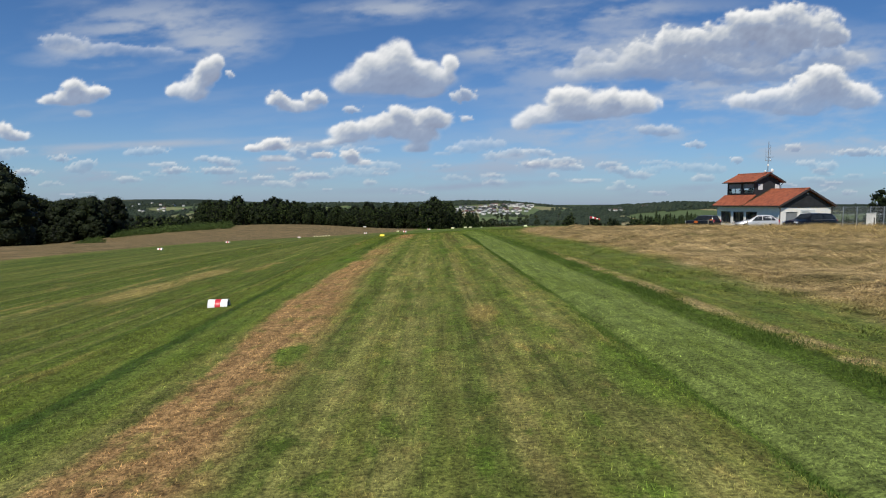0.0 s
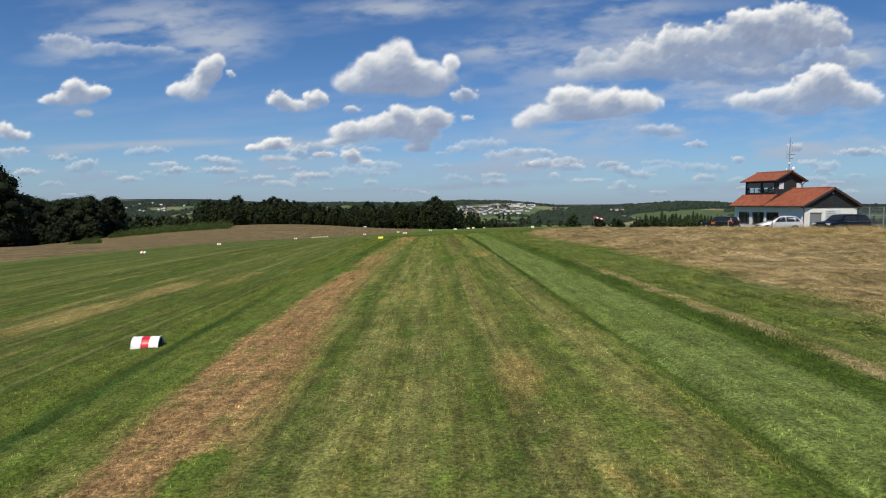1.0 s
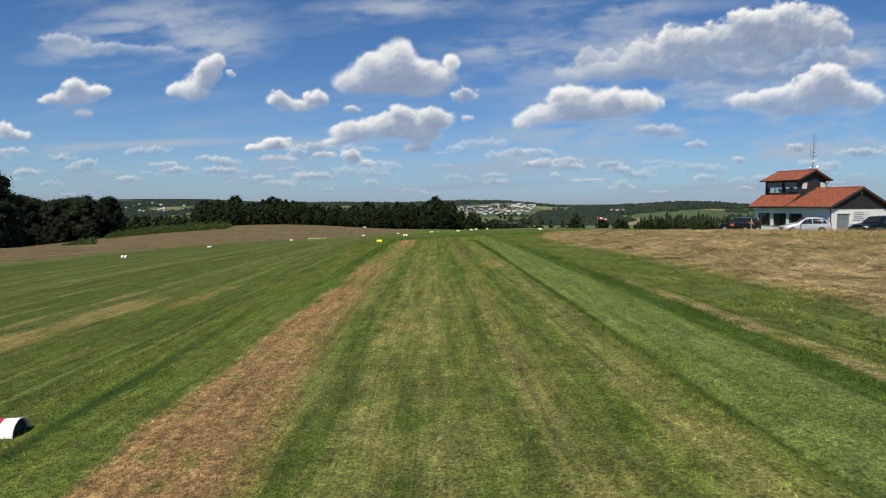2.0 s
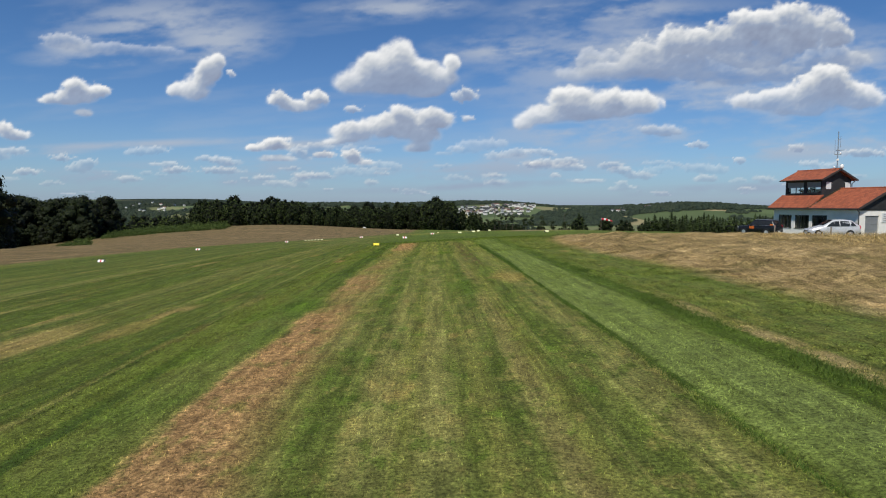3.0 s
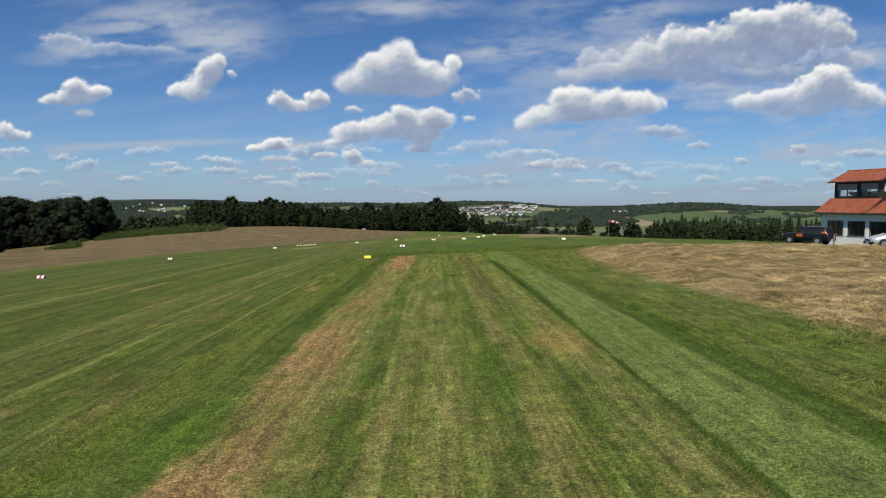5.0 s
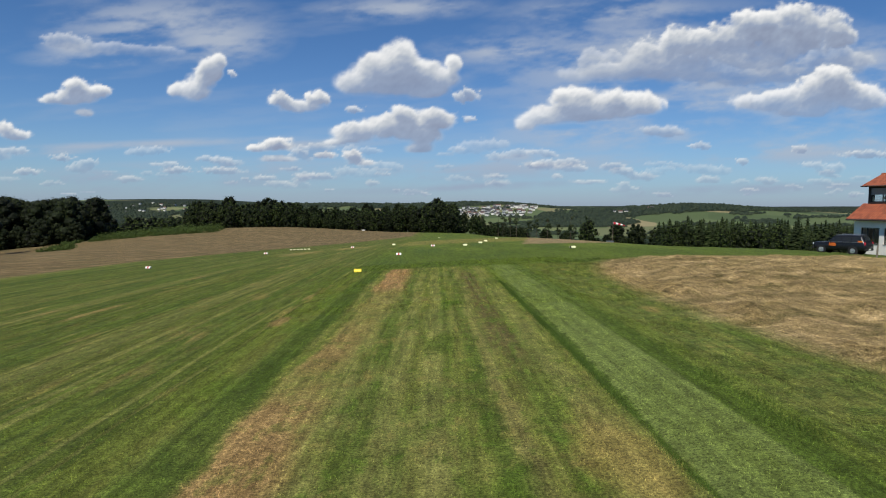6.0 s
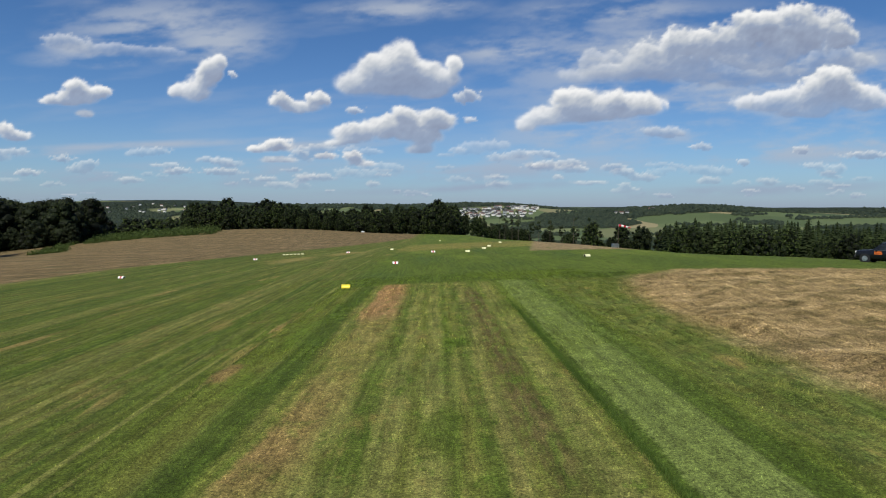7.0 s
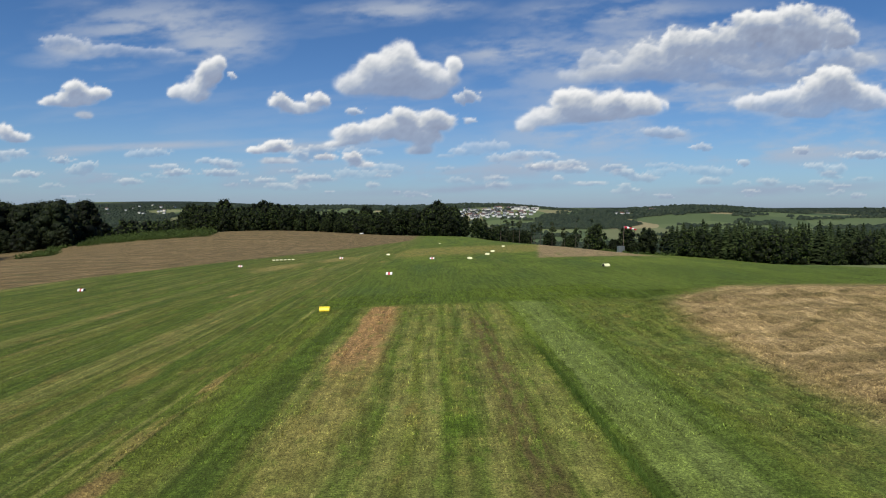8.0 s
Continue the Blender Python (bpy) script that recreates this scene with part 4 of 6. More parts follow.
def build_house():
    h = thing("clubhouse", HOUSE, "white rendered clubhouse with orange tiled roof and dark lookout tower", "house")
    W0, W1, L0, L1 = 0.5, 8.9, 0.35, 10.8
    wins = [(3.88, 5.70), (6.07, 7.90), (8.33, 10.10)]
    holes = [(a, b, 0.05, 1.54) for a, b in wins]
    part("front_wall", pierced(L0, L1, BASE, EAVE - 0.02, holes, "x", W0, W0 + 0.3), M_RENDER, h)
    part("gable_wall", pierced(W0 + 0.302, W1, BASE, EAVE - 0.25, [(1.45, 3.37, -0.75, 1.56)], "y", L0, L0 + 0.3), M_RENDER, h)
    part("back_wall", box(W1 - 0.3, W1, L0 + 0.302, L1, BASE, EAVE - 0.02), M_RENDER, h)
    part("end_wall", box(W0 + 0.302, W1 - 0.302, L1 - 0.3, L1, BASE, EAVE + 0.1), M_RENDER, h)
    part("floor_slab", box(W0 + 0.31, W1 - 0.31, L0 + 0.31, L1 - 0.31, BASE, -0.72), M_ROOM, h)
    part("room_wall", box(W0 + 4.0, W0 + 4.1, L0 + 0.31, L1 - 0.31, -0.715, EAVE), M_ROOM, h)
    for a, b in wins:
        window("window", h, "x", W0, a, b, 0.05, 1.54, 3)
    # roller shutter of the gable door
    sh = part("roller_shutter", box(1.452, 3.368, L0 + 0.12, L0 + 0.15, -0.748, 1.558), M_SHUTTER, h, "closed grey roller shutter")
    for i in range(18):
        z = -0.74 + i * 0.127
        part("slat", box(1.47, 3.35, L0 + 0.09, L0 + 0.118, z, z + 0.112, 0.012), M_SHUTTER, sh)
    # dark boarded gable above the plaster
    mid = 4.7

    def gable_tri(x0, x1, z0, zt, y0, y1):
        bm = bmesh.new()
        a = [bm.verts.new(p) for p in ((x0, y0, z0), (x1, y0, z0), (mid, y0, zt))]
        b = [bm.verts.new((v.co.x, y1, v.co.z)) for v in a]
        bm.faces.new(a)
        bm.faces.new(b[::-1])
        for i in range(3):
            bm.faces.new((a[i], b[i], b[(i + 1) % 3], a[(i + 1) % 3]))
        bmesh.ops.recalc_face_normals(bm, faces=bm.faces)
        return bm
    clad = part("gable_cladding", gable_tri(0.25, 9.15, EAVE - 0.18, RIDGE - 0.22, L0 - 0.06, L0 + 0.2), M_CLAD, h, "dark boarded gable")
    slope = (RIDGE - EAVE) / 4.7
    for i in range(13):
        z = EAVE - 0.16 + i * 0.15
        half = (RIDGE - 0.26 - z - 0.15) / slope
        if half > 0.3:
            part("board", box(mid - half, mid + half, L0 - 0.085, L0 - 0.062, z, z + 0.138, 0.006), M_CLAD, clad)
    part("gable_band", box(W0, W1, L0 - 0.05, L0 + 0.3, EAVE - 0.248, EAVE - 0.182), M_FASCIA, h)
    # main roof, in front of and behind the ridge
    seam = 4.9
    part("roof_slope", slab([(-0.02, -0.05, EAVE), (mid, -0.05, RIDGE), (mid, seam + 0.9, RIDGE), (-0.02, seam + 0.9, EAVE)], 0.14), M_TILES, h)
    part("roof_slope", slab([(mid + 0.004, -0.05, RIDGE), (9.42, -0.05, EAVE), (9.42, 11.25, EAVE), (mid + 0.004, 11.25, RIDGE)], 0.14), M_TILES, h)
    part("lower_roof", slab([(-0.02, seam + 0.904, EAVE), (2.15, seam + 0.904, 3.82), (2.15, 11.25, 3.82), (-0.02, 11.25, EAVE)], 0.14), M_TILES, h, "orange tiled lean-to roof below the tower")
    verge = bmesh.new()
    for i in range(16):
        f = i / 15
        add_box(verge, mid * f - 0.12, mid * f + 0.12, seam + 0.80, seam + 1.0, EAVE + (RIDGE - EAVE) * f + 0.0, EAVE + (RIDGE - EAVE) * f + 0.09, 0.02)
    part("mossy_verge", verge, surface("moss", (0.09, 0.07, 0.035), 0.95, vary=0.3, scale=6), h, "mossy row of verge tiles")
    caps = bmesh.new()
    for i in range(17):
        add_rod(caps, (mid, -0.08 + i * 0.35, RIDGE - 0.02), (mid, 0.30 + i * 0.35, RIDGE + 0.0), 0.11, 0.1, 10)
    part("ridge_tiles", caps, M_TILES, h)
    for sgn, xa, xb in ((1, -0.05, mid), (-1, 9.45, mid)):
        part("bargeboard", slab([(xa, -0.09, EAVE + 0.03), (xb, -0.09, RIDGE + 0.03), (xb, -0.054, RIDGE + 0.03), (xa, -0.054, EAVE + 0.03)], 0.24), M_FASCIA, h)
    part("gutter", rod((-0.045, -0.05, EAVE - 0.10), (-0.045, 11.25, EAVE - 0.10), 0.07), M_FASCIA, h)
    part("gutter", rod((9.48, -0.05, EAVE - 0.08), (9.48, 11.25, EAVE - 0.08), 0.07), M_FASCIA, h)
    pipe = rod((0.0, 0.2, EAVE - 0.1), (0.42, 0.25, EAVE - 0.4), 0.045)
    add_rod(pipe, (0.42, 0.25, EAVE - 0.4), (0.42, 0.25, BASE), 0.045)
    part("downpipe", pipe, M_FASCIA, h)
    pipe = rod((9.45, 0.2, EAVE - 0.1), (8.98, 0.25, EAVE - 0.4), 0.045)
    add_rod(pipe, (8.98, 0.25, EAVE - 0.4), (8.98, 0.25, BASE), 0.045)
    part("downpipe", pipe, M_FASCIA, h)
    # notice board on the gable wall
    board = part("notice_board", box(3.75, 6.2, L0 - 0.05, L0 - 0.004, 0.85, 1.86, 0.01), M_FRAMEW, h, "pale notice board with grey lines")
    for i in range(4):
        part("text_bar", box(3.95, 5.2 + 0.2 * (i % 2), L0 - 0.06, L0 - 0.052, 1.62 - i * 0.2, 1.70 - i * 0.2), M_SHUTTER, board)
    part("wall_lamp", box(mid - 0.07, mid + 0.07, L0 - 0.22, L0 - 0.09, RIDGE - 0.75, RIDGE - 0.6, 0.02), M_FRAMEW, h)
    # tower
    T0, T1, Y0, Y1, TB, TE, TR = 2.1, 6.45, 6.0, 10.75, 3.0, 5.50, 6.74
    tm = (T0 + T1) / 2
    tw = new("tower")
    tw.parent = h
    tw["label"] = "dark boarded lookout tower with wide windows"
    op = [(6.15, 7.95, 3.95, 5.28), (8.3, 10.5, 3.95, 5.28)]
    part("tower_front", pierced(Y0, Y1, TB, TE, op, "x", T0, T0 + 0.2), M_CLAD, tw)
    sideop = [(2.75, 3.42, 4.48, 5.2), (5.6, 6.3, 4.6, 5.2)]
    part("tower_side", pierced(T0 + 0.202, T1, TB, TE, sideop, "y", Y0, Y0 + 0.2), M_CLAD, tw)
    part("tower_back", pierced(Y0 + 0.202, Y1, TB, TE, op, "x", T1 - 0.2, T1), M_CLAD, tw)
    endop = [(2.7, 5.9, 3.95, 5.2)]
    part("tower_end", pierced(T0 + 0.202, T1 - 0.202, TB, TE, endop, "y", Y1 - 0.2, Y1), M_CLAD, tw)
    part("tower_floor", box(T0 + 0.21, T1 - 0.21, Y0 + 0.21, Y1 - 0.21, 3.0, 3.5), M_ROOM, tw)
    mid = tm
    part("tower_gable", gable_tri(T0 - 0.1, T1 + 0.1, TE + 0.002, TR - 0.16, Y0, Y0 + 0.15), M_CLAD, tw)
    part("tower_gable", gable_tri(T0 - 0.1, T1 + 0.1, TE + 0.002, TR - 0.16, Y1 - 0.15, Y1), M_CLAD, tw)
    for a, b in ((1.55, tm), (7.0, tm)):
        part("tower_roof_slope", slab([(a, 5.55, TE + 0.02), (b, 5.55, TR), (b, 11.1, TR), (a, 11.1, TE + 0.02)], 0.13), M_TILES, tw)
        part("tower_bargeboard", slab([(a, 5.51, TE + 0.04), (b, 5.51, TR + 0.03), (b, 5.546, TR + 0.03), (a, 5.546, TE + 0.04)], 0.2), M_FASCIA, tw)
    caps = bmesh.new()
    for i in range(16):
        add_rod(caps, (tm, 5.52 + i * 0.35, TR - 0.03), (tm, 5.9 + i * 0.35, TR - 0.01), 0.1, 0.09, 10)
    part("tower_ridge_tiles", caps, M_TILES, tw)
    part("tower_gutter", rod((1.5, 5.55, TE - 0.03), (1.5, 11.1, TE - 0.03), 0.06), M_FASCIA, tw)
    gp = rod((7.05, 5.6, TE - 0.02), (7.05, 11.1, TE - 0.02), 0.06)
    add_rod(gp, (7.0, 5.9, TE - 0.05), (6.55, 5.95, TE - 0.4), 0.045)
    add_rod(gp, (6.55, 5.95, TE - 0.4), (6.55, 5.95, TE - 1.5), 0.045)
    part("tower_gutter", gp, M_FASCIA, tw)
    for a, b, z0, z1 in op:
        window("tower_window", h, "x", T0, a, b, z0, z1, 2, blind=0.62)
        window("tower_window", h, "x", T1 - 0.2, a, b, z0, z1, 2)
    window("tower_window", h, "y", Y1 - 0.2, 2.7, 5.9, 3.95, 5.2, 2)
    for a, b, z0, z1 in sideop:
        part("closed_shutter", box(a - 0.03, b + 0.03, Y0 - 0.04, Y0 + 0.04, z0 - 0.03, z1 + 0.03, 0.01), M_FRAMEW, h, "closed pale window shutter")
    return h


build_house()


def build_mast():
    x, y, z = 4.35, 6.1, 6.72
    mst = thing("antenna_mast", HOUSE @ pose(x, y, z), "thin steel radio mast with aerials and two white dishes", "antenna")
    part("pole", rod((0, 0, -0.3), (0, 0, 4.2), 0.06, 0.04), M_STEEL, mst)
    part("whip", rod((-0.45, 0, 1.6), (-0.45, 0, 3.2), 0.024, 0.014, 6), M_STEEL, mst)
    part("whip", rod((0.35, 0, 2.4), (0.35, 0, 3.7), 0.024, 0.014, 6), M_STEEL, mst)
    part("boom", rod((-0.5, 0, 1.62), (0.55, 0, 1.62), 0.026), M_STEEL, mst)
    part("boom", rod((-0.35, 0, 2.1), (0.4, 0, 2.1), 0.024), M_STEEL, mst)
    part("boom", rod((0, 0, 3.15), (0.4, 0, 3.45), 0.024), M_STEEL, mst)
    part("boom", rod((-0.7, 0, 0.12), (0.75, 0, 0.12), 0.03), M_STEEL, mst)
    for k in range(5):
        part("element", rod((0.2 + k * 0.08, -0.35, 2.1), (0.2 + k * 0.08, 0.35, 2.1), 0.016, seg=5), M_STEEL, mst)
    for px, pz, r in ((0.62, 0.3, 0.27), (-0.55, 0.2, 0.12), (0.3, 1.75, 0.1)):
        bm = bmesh.new()
        bmesh.ops.create_uvsphere(bm, u_segments=16, v_segments=8, radius=r, matrix=Matrix.LocRotScale((px, -0.1, pz), None, (1, 0.4, 1)))
        part("dish", bm, M_WHITE, mst, "white dish", even=True)
    part("bracket", box(-0.09, 0.09, -0.09, 0.09, 0.9, 1.15, 0.02), M_WHITE, mst)


build_mast()


# ---- vehicles ----
def lerp_rows(rows, s):
    for a, b in zip(rows, rows[1:]):
        if a[0] <= s <= b[0]:
            f = (s - a[0]) / (b[0] - a[0])
            return [p + (q - p) * f for p, q in zip(a, b)]
    return list(rows[-1])


def car(name, m, label, paint, length, width, rows, side_glass, screen, back, wheel_r, axles, extras=None):
    """Body lofted through stations (x from the nose, sill height, belt height, top height, half width at belt, half width at top)."""
    ob = thing(name, m, label, "car", "parked cars")
    bm = bmesh.new()
    stations = []
    xs = sorted({r[0] for r in rows} | {i * length / 28 for i in range(29)})
    for s in xs:
        _, sill, belt, top, wb, wt = lerp_rows(rows, s)
        mid = (sill + belt) / 2
        pts = [(wb * 0.86, sill), (wb * 0.97, sill + 0.1), (wb, mid), (wb * 0.985, belt), ((wb * 0.95 + wt) / 2, (belt * 0.45 + top * 0.55)), (wt, top - 0.04), (wt * 0.86, top), (0, top + 0.015)]
        ring = [(-a, z) for a, z in pts[:-1]] + [pts[-1]] + [(a, z) for a, z in pts[-2::-1]]
        stations.append([bm.verts.new((s - length / 2, a, z)) for a, z in ring])
    for p, q in zip(stations, stations[1:]):
        for i in range(len(p) - 1):
            bm.faces.new((p[i], p[i + 1], q[i + 1], q[i]))
        bm.faces.new((p[-1], p[0], q[0], q[-1]))
    bm.faces.new(stations[0])
    bm.faces.new(stations[-1][::-1])
    bmesh.ops.recalc_face_normals(bm, faces=bm.faces)
    body = part("body", bm, paint, ob, even=True)

    def side(s, f, sg, out=0.012):
        _, sill, belt, top, wb, wt = lerp_rows(rows, s)
        y = wb * 0.985 + (wt - wb * 0.985) * f
        # follow the bulge between belt and roof
        y = y + 0.5 * (wb * 0.95 - wb * 0.985) * (1 - abs(2 * f - 1))
        return (s - length / 2, sg * (y + out), belt + (top - 0.04 - belt) * f)
    for a, b, fa, fb in side_glass:
        for sg in (-1, 1):
            g = bmesh.new()
            n = 5
            lo = [g.verts.new(side(a + (b - a) * i / n, 0.06, sg)) for i in range(n + 1)]
            hi = [g.verts.new(side(a + (b - a) * (fa + (fb - fa) * i / n), 0.86, sg)) for i in range(n + 1)]
            for i in range(n):
                g.faces.new((lo[i], lo[i + 1], hi[i + 1], hi[i]))
            bmesh.ops.solidify(g, geom=g.faces[:], thickness=0.004)
            part("side_window", g, M_CARGLASS, ob, "dark glass")
    a, b = side_glass[0][0], side_glass[-1][1]
    for sg in (-1, 1):
        trim = bmesh.new()
        pts = [side(a + (b - a) * i / 8, 0.02, sg, 0.016) for i in range(9)]
        for p, q in zip(pts, pts[1:]):
            add_rod(trim, p, q, 0.014, seg=5)
        part("window_trim", trim, M_RIM, ob, "bright window trim")
    for nm, (a, b) in (("windscreen", screen), ("rear_window", back)):
        g = bmesh.new()
        ra, rb = lerp_rows(rows, a), lerp_rows(rows, b)
        up = 0.022
        dx = -0.012 if nm == "windscreen" else 0.012
        q = [(a - length / 2 + dx, -ra[5] * 0.86, ra[3] + up), (a - length / 2 + dx, ra[5] * 0.86, ra[3] + up),
             (b - length / 2 + dx, rb[5] * 0.84, rb[3] + up), (b - length / 2 + dx, -rb[5] * 0.84, rb[3] + up)]
        g.faces.new([g.verts.new(c) for c in q])
        bmesh.ops.solidify(g, geom=g.faces[:], thickness=0.004)
        part(nm, g, M_CARGLASS, ob, "dark glass")
    for s in axles:
        for sg in (-1, 1):
            wb = lerp_rows(rows, s)[4]
            arch = rod((s - length / 2, sg * (wb - 0.2), wheel_r), (s - length / 2, sg * (wb + 0.006), wheel_r), wheel_r * 1.14, seg=24)
            part("wheel_arch", arch, M_TYRE, ob)
            w = new("wheel")
            w.parent = ob
            w.matrix_basis = pose(s - length / 2, sg * (wb - 0.09), wheel_r)
            ty = rod((0, -0.11 * 1, 0), (0, 0.11, 0), wheel_r, seg=26)
            bmesh.ops.bevel(ty, geom=[e for e in ty.edges if abs(e.verts[0].co.y - e.verts[1].co.y) < 1e-4], offset=0.03, segments=2, affect="EDGES")
            part("tyre", ty, M_TYRE, w)
            rim = rod((0, sg * 0.10, 0), (0, sg * 0.118, 0), wheel_r * 0.64, wheel_r * 0.6, 24)
            for k in range(5):
                a = 2 * math.pi * k / 5
                add_rod(rim, (0, sg * 0.12, 0), (wheel_r * 0.55 * math.cos(a), sg * 0.125, wheel_r * 0.55 * math.sin(a)), 0.035, 0.03, 6)
            part("rim", rim, M_RIM, w)
    r0, r1 = lerp_rows(rows, 0.12), lerp_rows(rows, length - 0.1)
    for sg in (-1, 1):
        part("headlight", box(-length / 2 + 0.03, -length / 2 + 0.3, sg * r0[4] * 0.78 - 0.17, sg * r0[4] * 0.78 + 0.17, r0[2] - 0.12, r0[2] + 0.06, 0.03), M_LAMP, ob, "clear headlight")
        part("tail_light", box(length / 2 - 0.14, length / 2 - 0.01, sg * r1[4] * 0.86 - 0.1, sg * r1[4] * 0.86 + 0.1, r1[2] - 0.22, r1[2] + 0.08, 0.02), M_RED, ob, "red tail light")
        part("wing_mirror", box(screen[0] - length / 2 + 0.25, screen[0] - length / 2 + 0.38, sg * (r0[4] + 0.12) - 0.09, sg * (r0[4] + 0.12) + 0.09, r0[2] + 0.1, r0[2] + 0.24, 0.03), paint, ob)
        hz = lerp_rows(rows, length * 0.5)
        for hx in (0.47, 0.68):
            part("door_handle", box(length * (hx - 0.5) - 0.09, length * (hx - 0.5) + 0.09, sg * hz[4] - 0.02, sg * hz[4] + 0.02, hz[2] - 0.14, hz[2] - 0.1, 0.008), paint, ob)
    part("front_bumper", box(-length / 2 - 0.03, -length / 2 + 0.16, -width * 0.44, width * 0.44, r0[1] - 0.02, r0[1] + 0.2, 0.04), M_TYRE, ob)
    part("grille", box(-length / 2 - 0.012, -length / 2 + 0.05, -width * 0.26, width * 0.26, r0[1] + 0.24, r0[2] - 0.05, 0.01), M_FRAME, ob)
    part("rear_bumper", box(length / 2 - 0.16, length / 2 + 0.04, -width * 0.44, width * 0.44, r1[1] - 0.02, r1[1] + 0.2, 0.04), M_TYRE, ob)
    part("number_plate", box(length / 2 + 0.042, length / 2 + 0.05, -0.26, 0.26, r1[1] + 0.04, r1[1] + 0.15), M_WHITE, ob)
    part("number_plate", box(-length / 2 - 0.045, -length / 2 - 0.035, -0.26, 0.26, r0[1] + 0.04, r0[1] + 0.15), M_WHITE, ob)
    if extras:
        extras(ob)
    return ob


M_LAMP = surface("lamp_glass", (0.75, 0.77, 0.8), 0.15, 0.3, vary=0.03)


def flat_ground(x, y):
    return height(x, y)


def build_cars():
    # silver hatchback
    rows = [(0, 0.3, 0.62, 0.66, 0.62, 0.52), (0.25, 0.22, 0.72, 0.76, 0.82, 0.66), (0.95, 0.2, 0.92, 0.97, 0.87, 0.72), (1.25, 0.2, 0.95, 1.05, 0.87, 0.72),
            (2.1, 0.2, 0.97, 1.55, 0.88, 0.6), (2.9, 0.2, 0.98, 1.59, 0.88, 0.6), (3.6, 0.2, 1.0, 1.53, 0.87, 0.58), (4.15, 0.25, 1.02, 1.15, 0.84, 0.62), (4.35, 0.32, 0.98, 1.02, 0.76, 0.6)]
    car("silver_car", pose(40.0, 74.0, flat_ground(40.0, 74.0) + 0.1, 0, 0, -14) @ Matrix.Diagonal((1.06, 1.06, 1.12, 1)), "silver metallic hatchback parked on grass before the house", M_SILVER, 4.35, 1.78, rows,
        [(1.45, 2.55, 0.42, 1.0), (2.62, 3.45, 0.0, 0.93), (3.5, 3.95, 0.0, 0.5)], (1.28, 2.08), (3.65, 4.12), 0.32, (0.82, 3.45))

    # black four-wheel drive with orange stickers
    rows = [(0, 0.42, 0.85, 0.9, 0.7, 0.6), (0.2, 0.36, 0.98, 1.04, 0.9, 0.76), (1.25, 0.34, 1.1, 1.14, 0.94, 0.8), (1.45, 0.34, 1.12, 1.2, 0.94, 0.78),
            (2.05, 0.34, 1.14, 1.76, 0.95, 0.7), (3.2, 0.34, 1.15, 1.82, 0.95, 0.7), (4.35, 0.36, 1.16, 1.77, 0.94, 0.68), (4.62, 0.4, 1.14, 1.3, 0.92, 0.7), (4.75, 0.45, 1.0, 1.04, 0.86, 0.7)]

    def stickers(ob):
        for sg in (-1, 1):
            st = part("sticker", box(-0.75, -0.15, sg * 0.955 - 0.006, sg * 0.955 + 0.006, 0.78, 1.06), M_ORANGE, ob, "orange door sticker")
            part("text_bar", box(-0.70, -0.2, sg * 0.963 - 0.004, sg * 0.963 + 0.004, 0.89, 0.92), M_CARBLACK, st)
            part("sticker", box(1.75, 2.15, sg * 0.93 - 0.01, sg * 0.93 + 0.01, 1.20, 1.34), M_ORANGE, ob, "orange rear sticker")
            part("roof_rail", rod((-0.3, sg * 0.62, 1.86), (1.9, sg * 0.62, 1.86), 0.02), M_STEEL, ob)
    car("black_jeep", pose(36.4, 80.8, flat_ground(36.4, 80.8), 0, 0, -58) @ Matrix.Diagonal((0.91, 0.91, 0.93, 1)), "black four-wheel drive with orange stickers parked on grass", M_CARBLACK, 4.75, 1.92, rows,
        [(1.6, 2.6, 0.38, 1.0), (2.68, 3.5, 0.0, 1.0), (3.58, 4.4, 0.0, 0.85)], (1.48, 2.02), (4.38, 4.6), 0.37, (0.9, 3.72), stickers)

    # dark pickup with a canopy
    rows = [(0, 0.45, 0.85, 0.9, 0.7, 0.58), (0.22, 0.4, 1.0, 1.05, 0.9, 0.72), (1.2, 0.38, 1.1, 1.16, 0.93, 0.76), (1.5, 0.38, 1.12, 1.22, 0.93, 0.74),
            (2.2, 0.38, 1.13, 1.74, 0.93, 0.66), (3.4, 0.38, 1.14, 1.8, 0.93, 0.68), (4.6, 0.4, 1.14, 1.76, 0.92, 0.68), (5.0, 0.42, 1.12, 1.5, 0.9, 0.68), (5.2, 0.46, 1.02, 1.08, 0.86, 0.68)]
    car("dark_pickup", pose(37.75, 60.2, flat_ground(37.75, 60.2) + 0.02, 0, 0, 20) @ Matrix.Diagonal((1.08, 1.02, 0.98, 1)), "dark blue pickup with a canopy parked in the hay", M_CARNAVY, 5.2, 1.88, rows,
        [(1.65, 2.6, 0.4, 1.0), (2.7, 3.3, 0.0, 1.0), (3.5, 4.7, 0.0, 0.9)], (1.55, 2.15), (4.65, 4.95), 0.37, (0.95, 4.05))


build_cars()


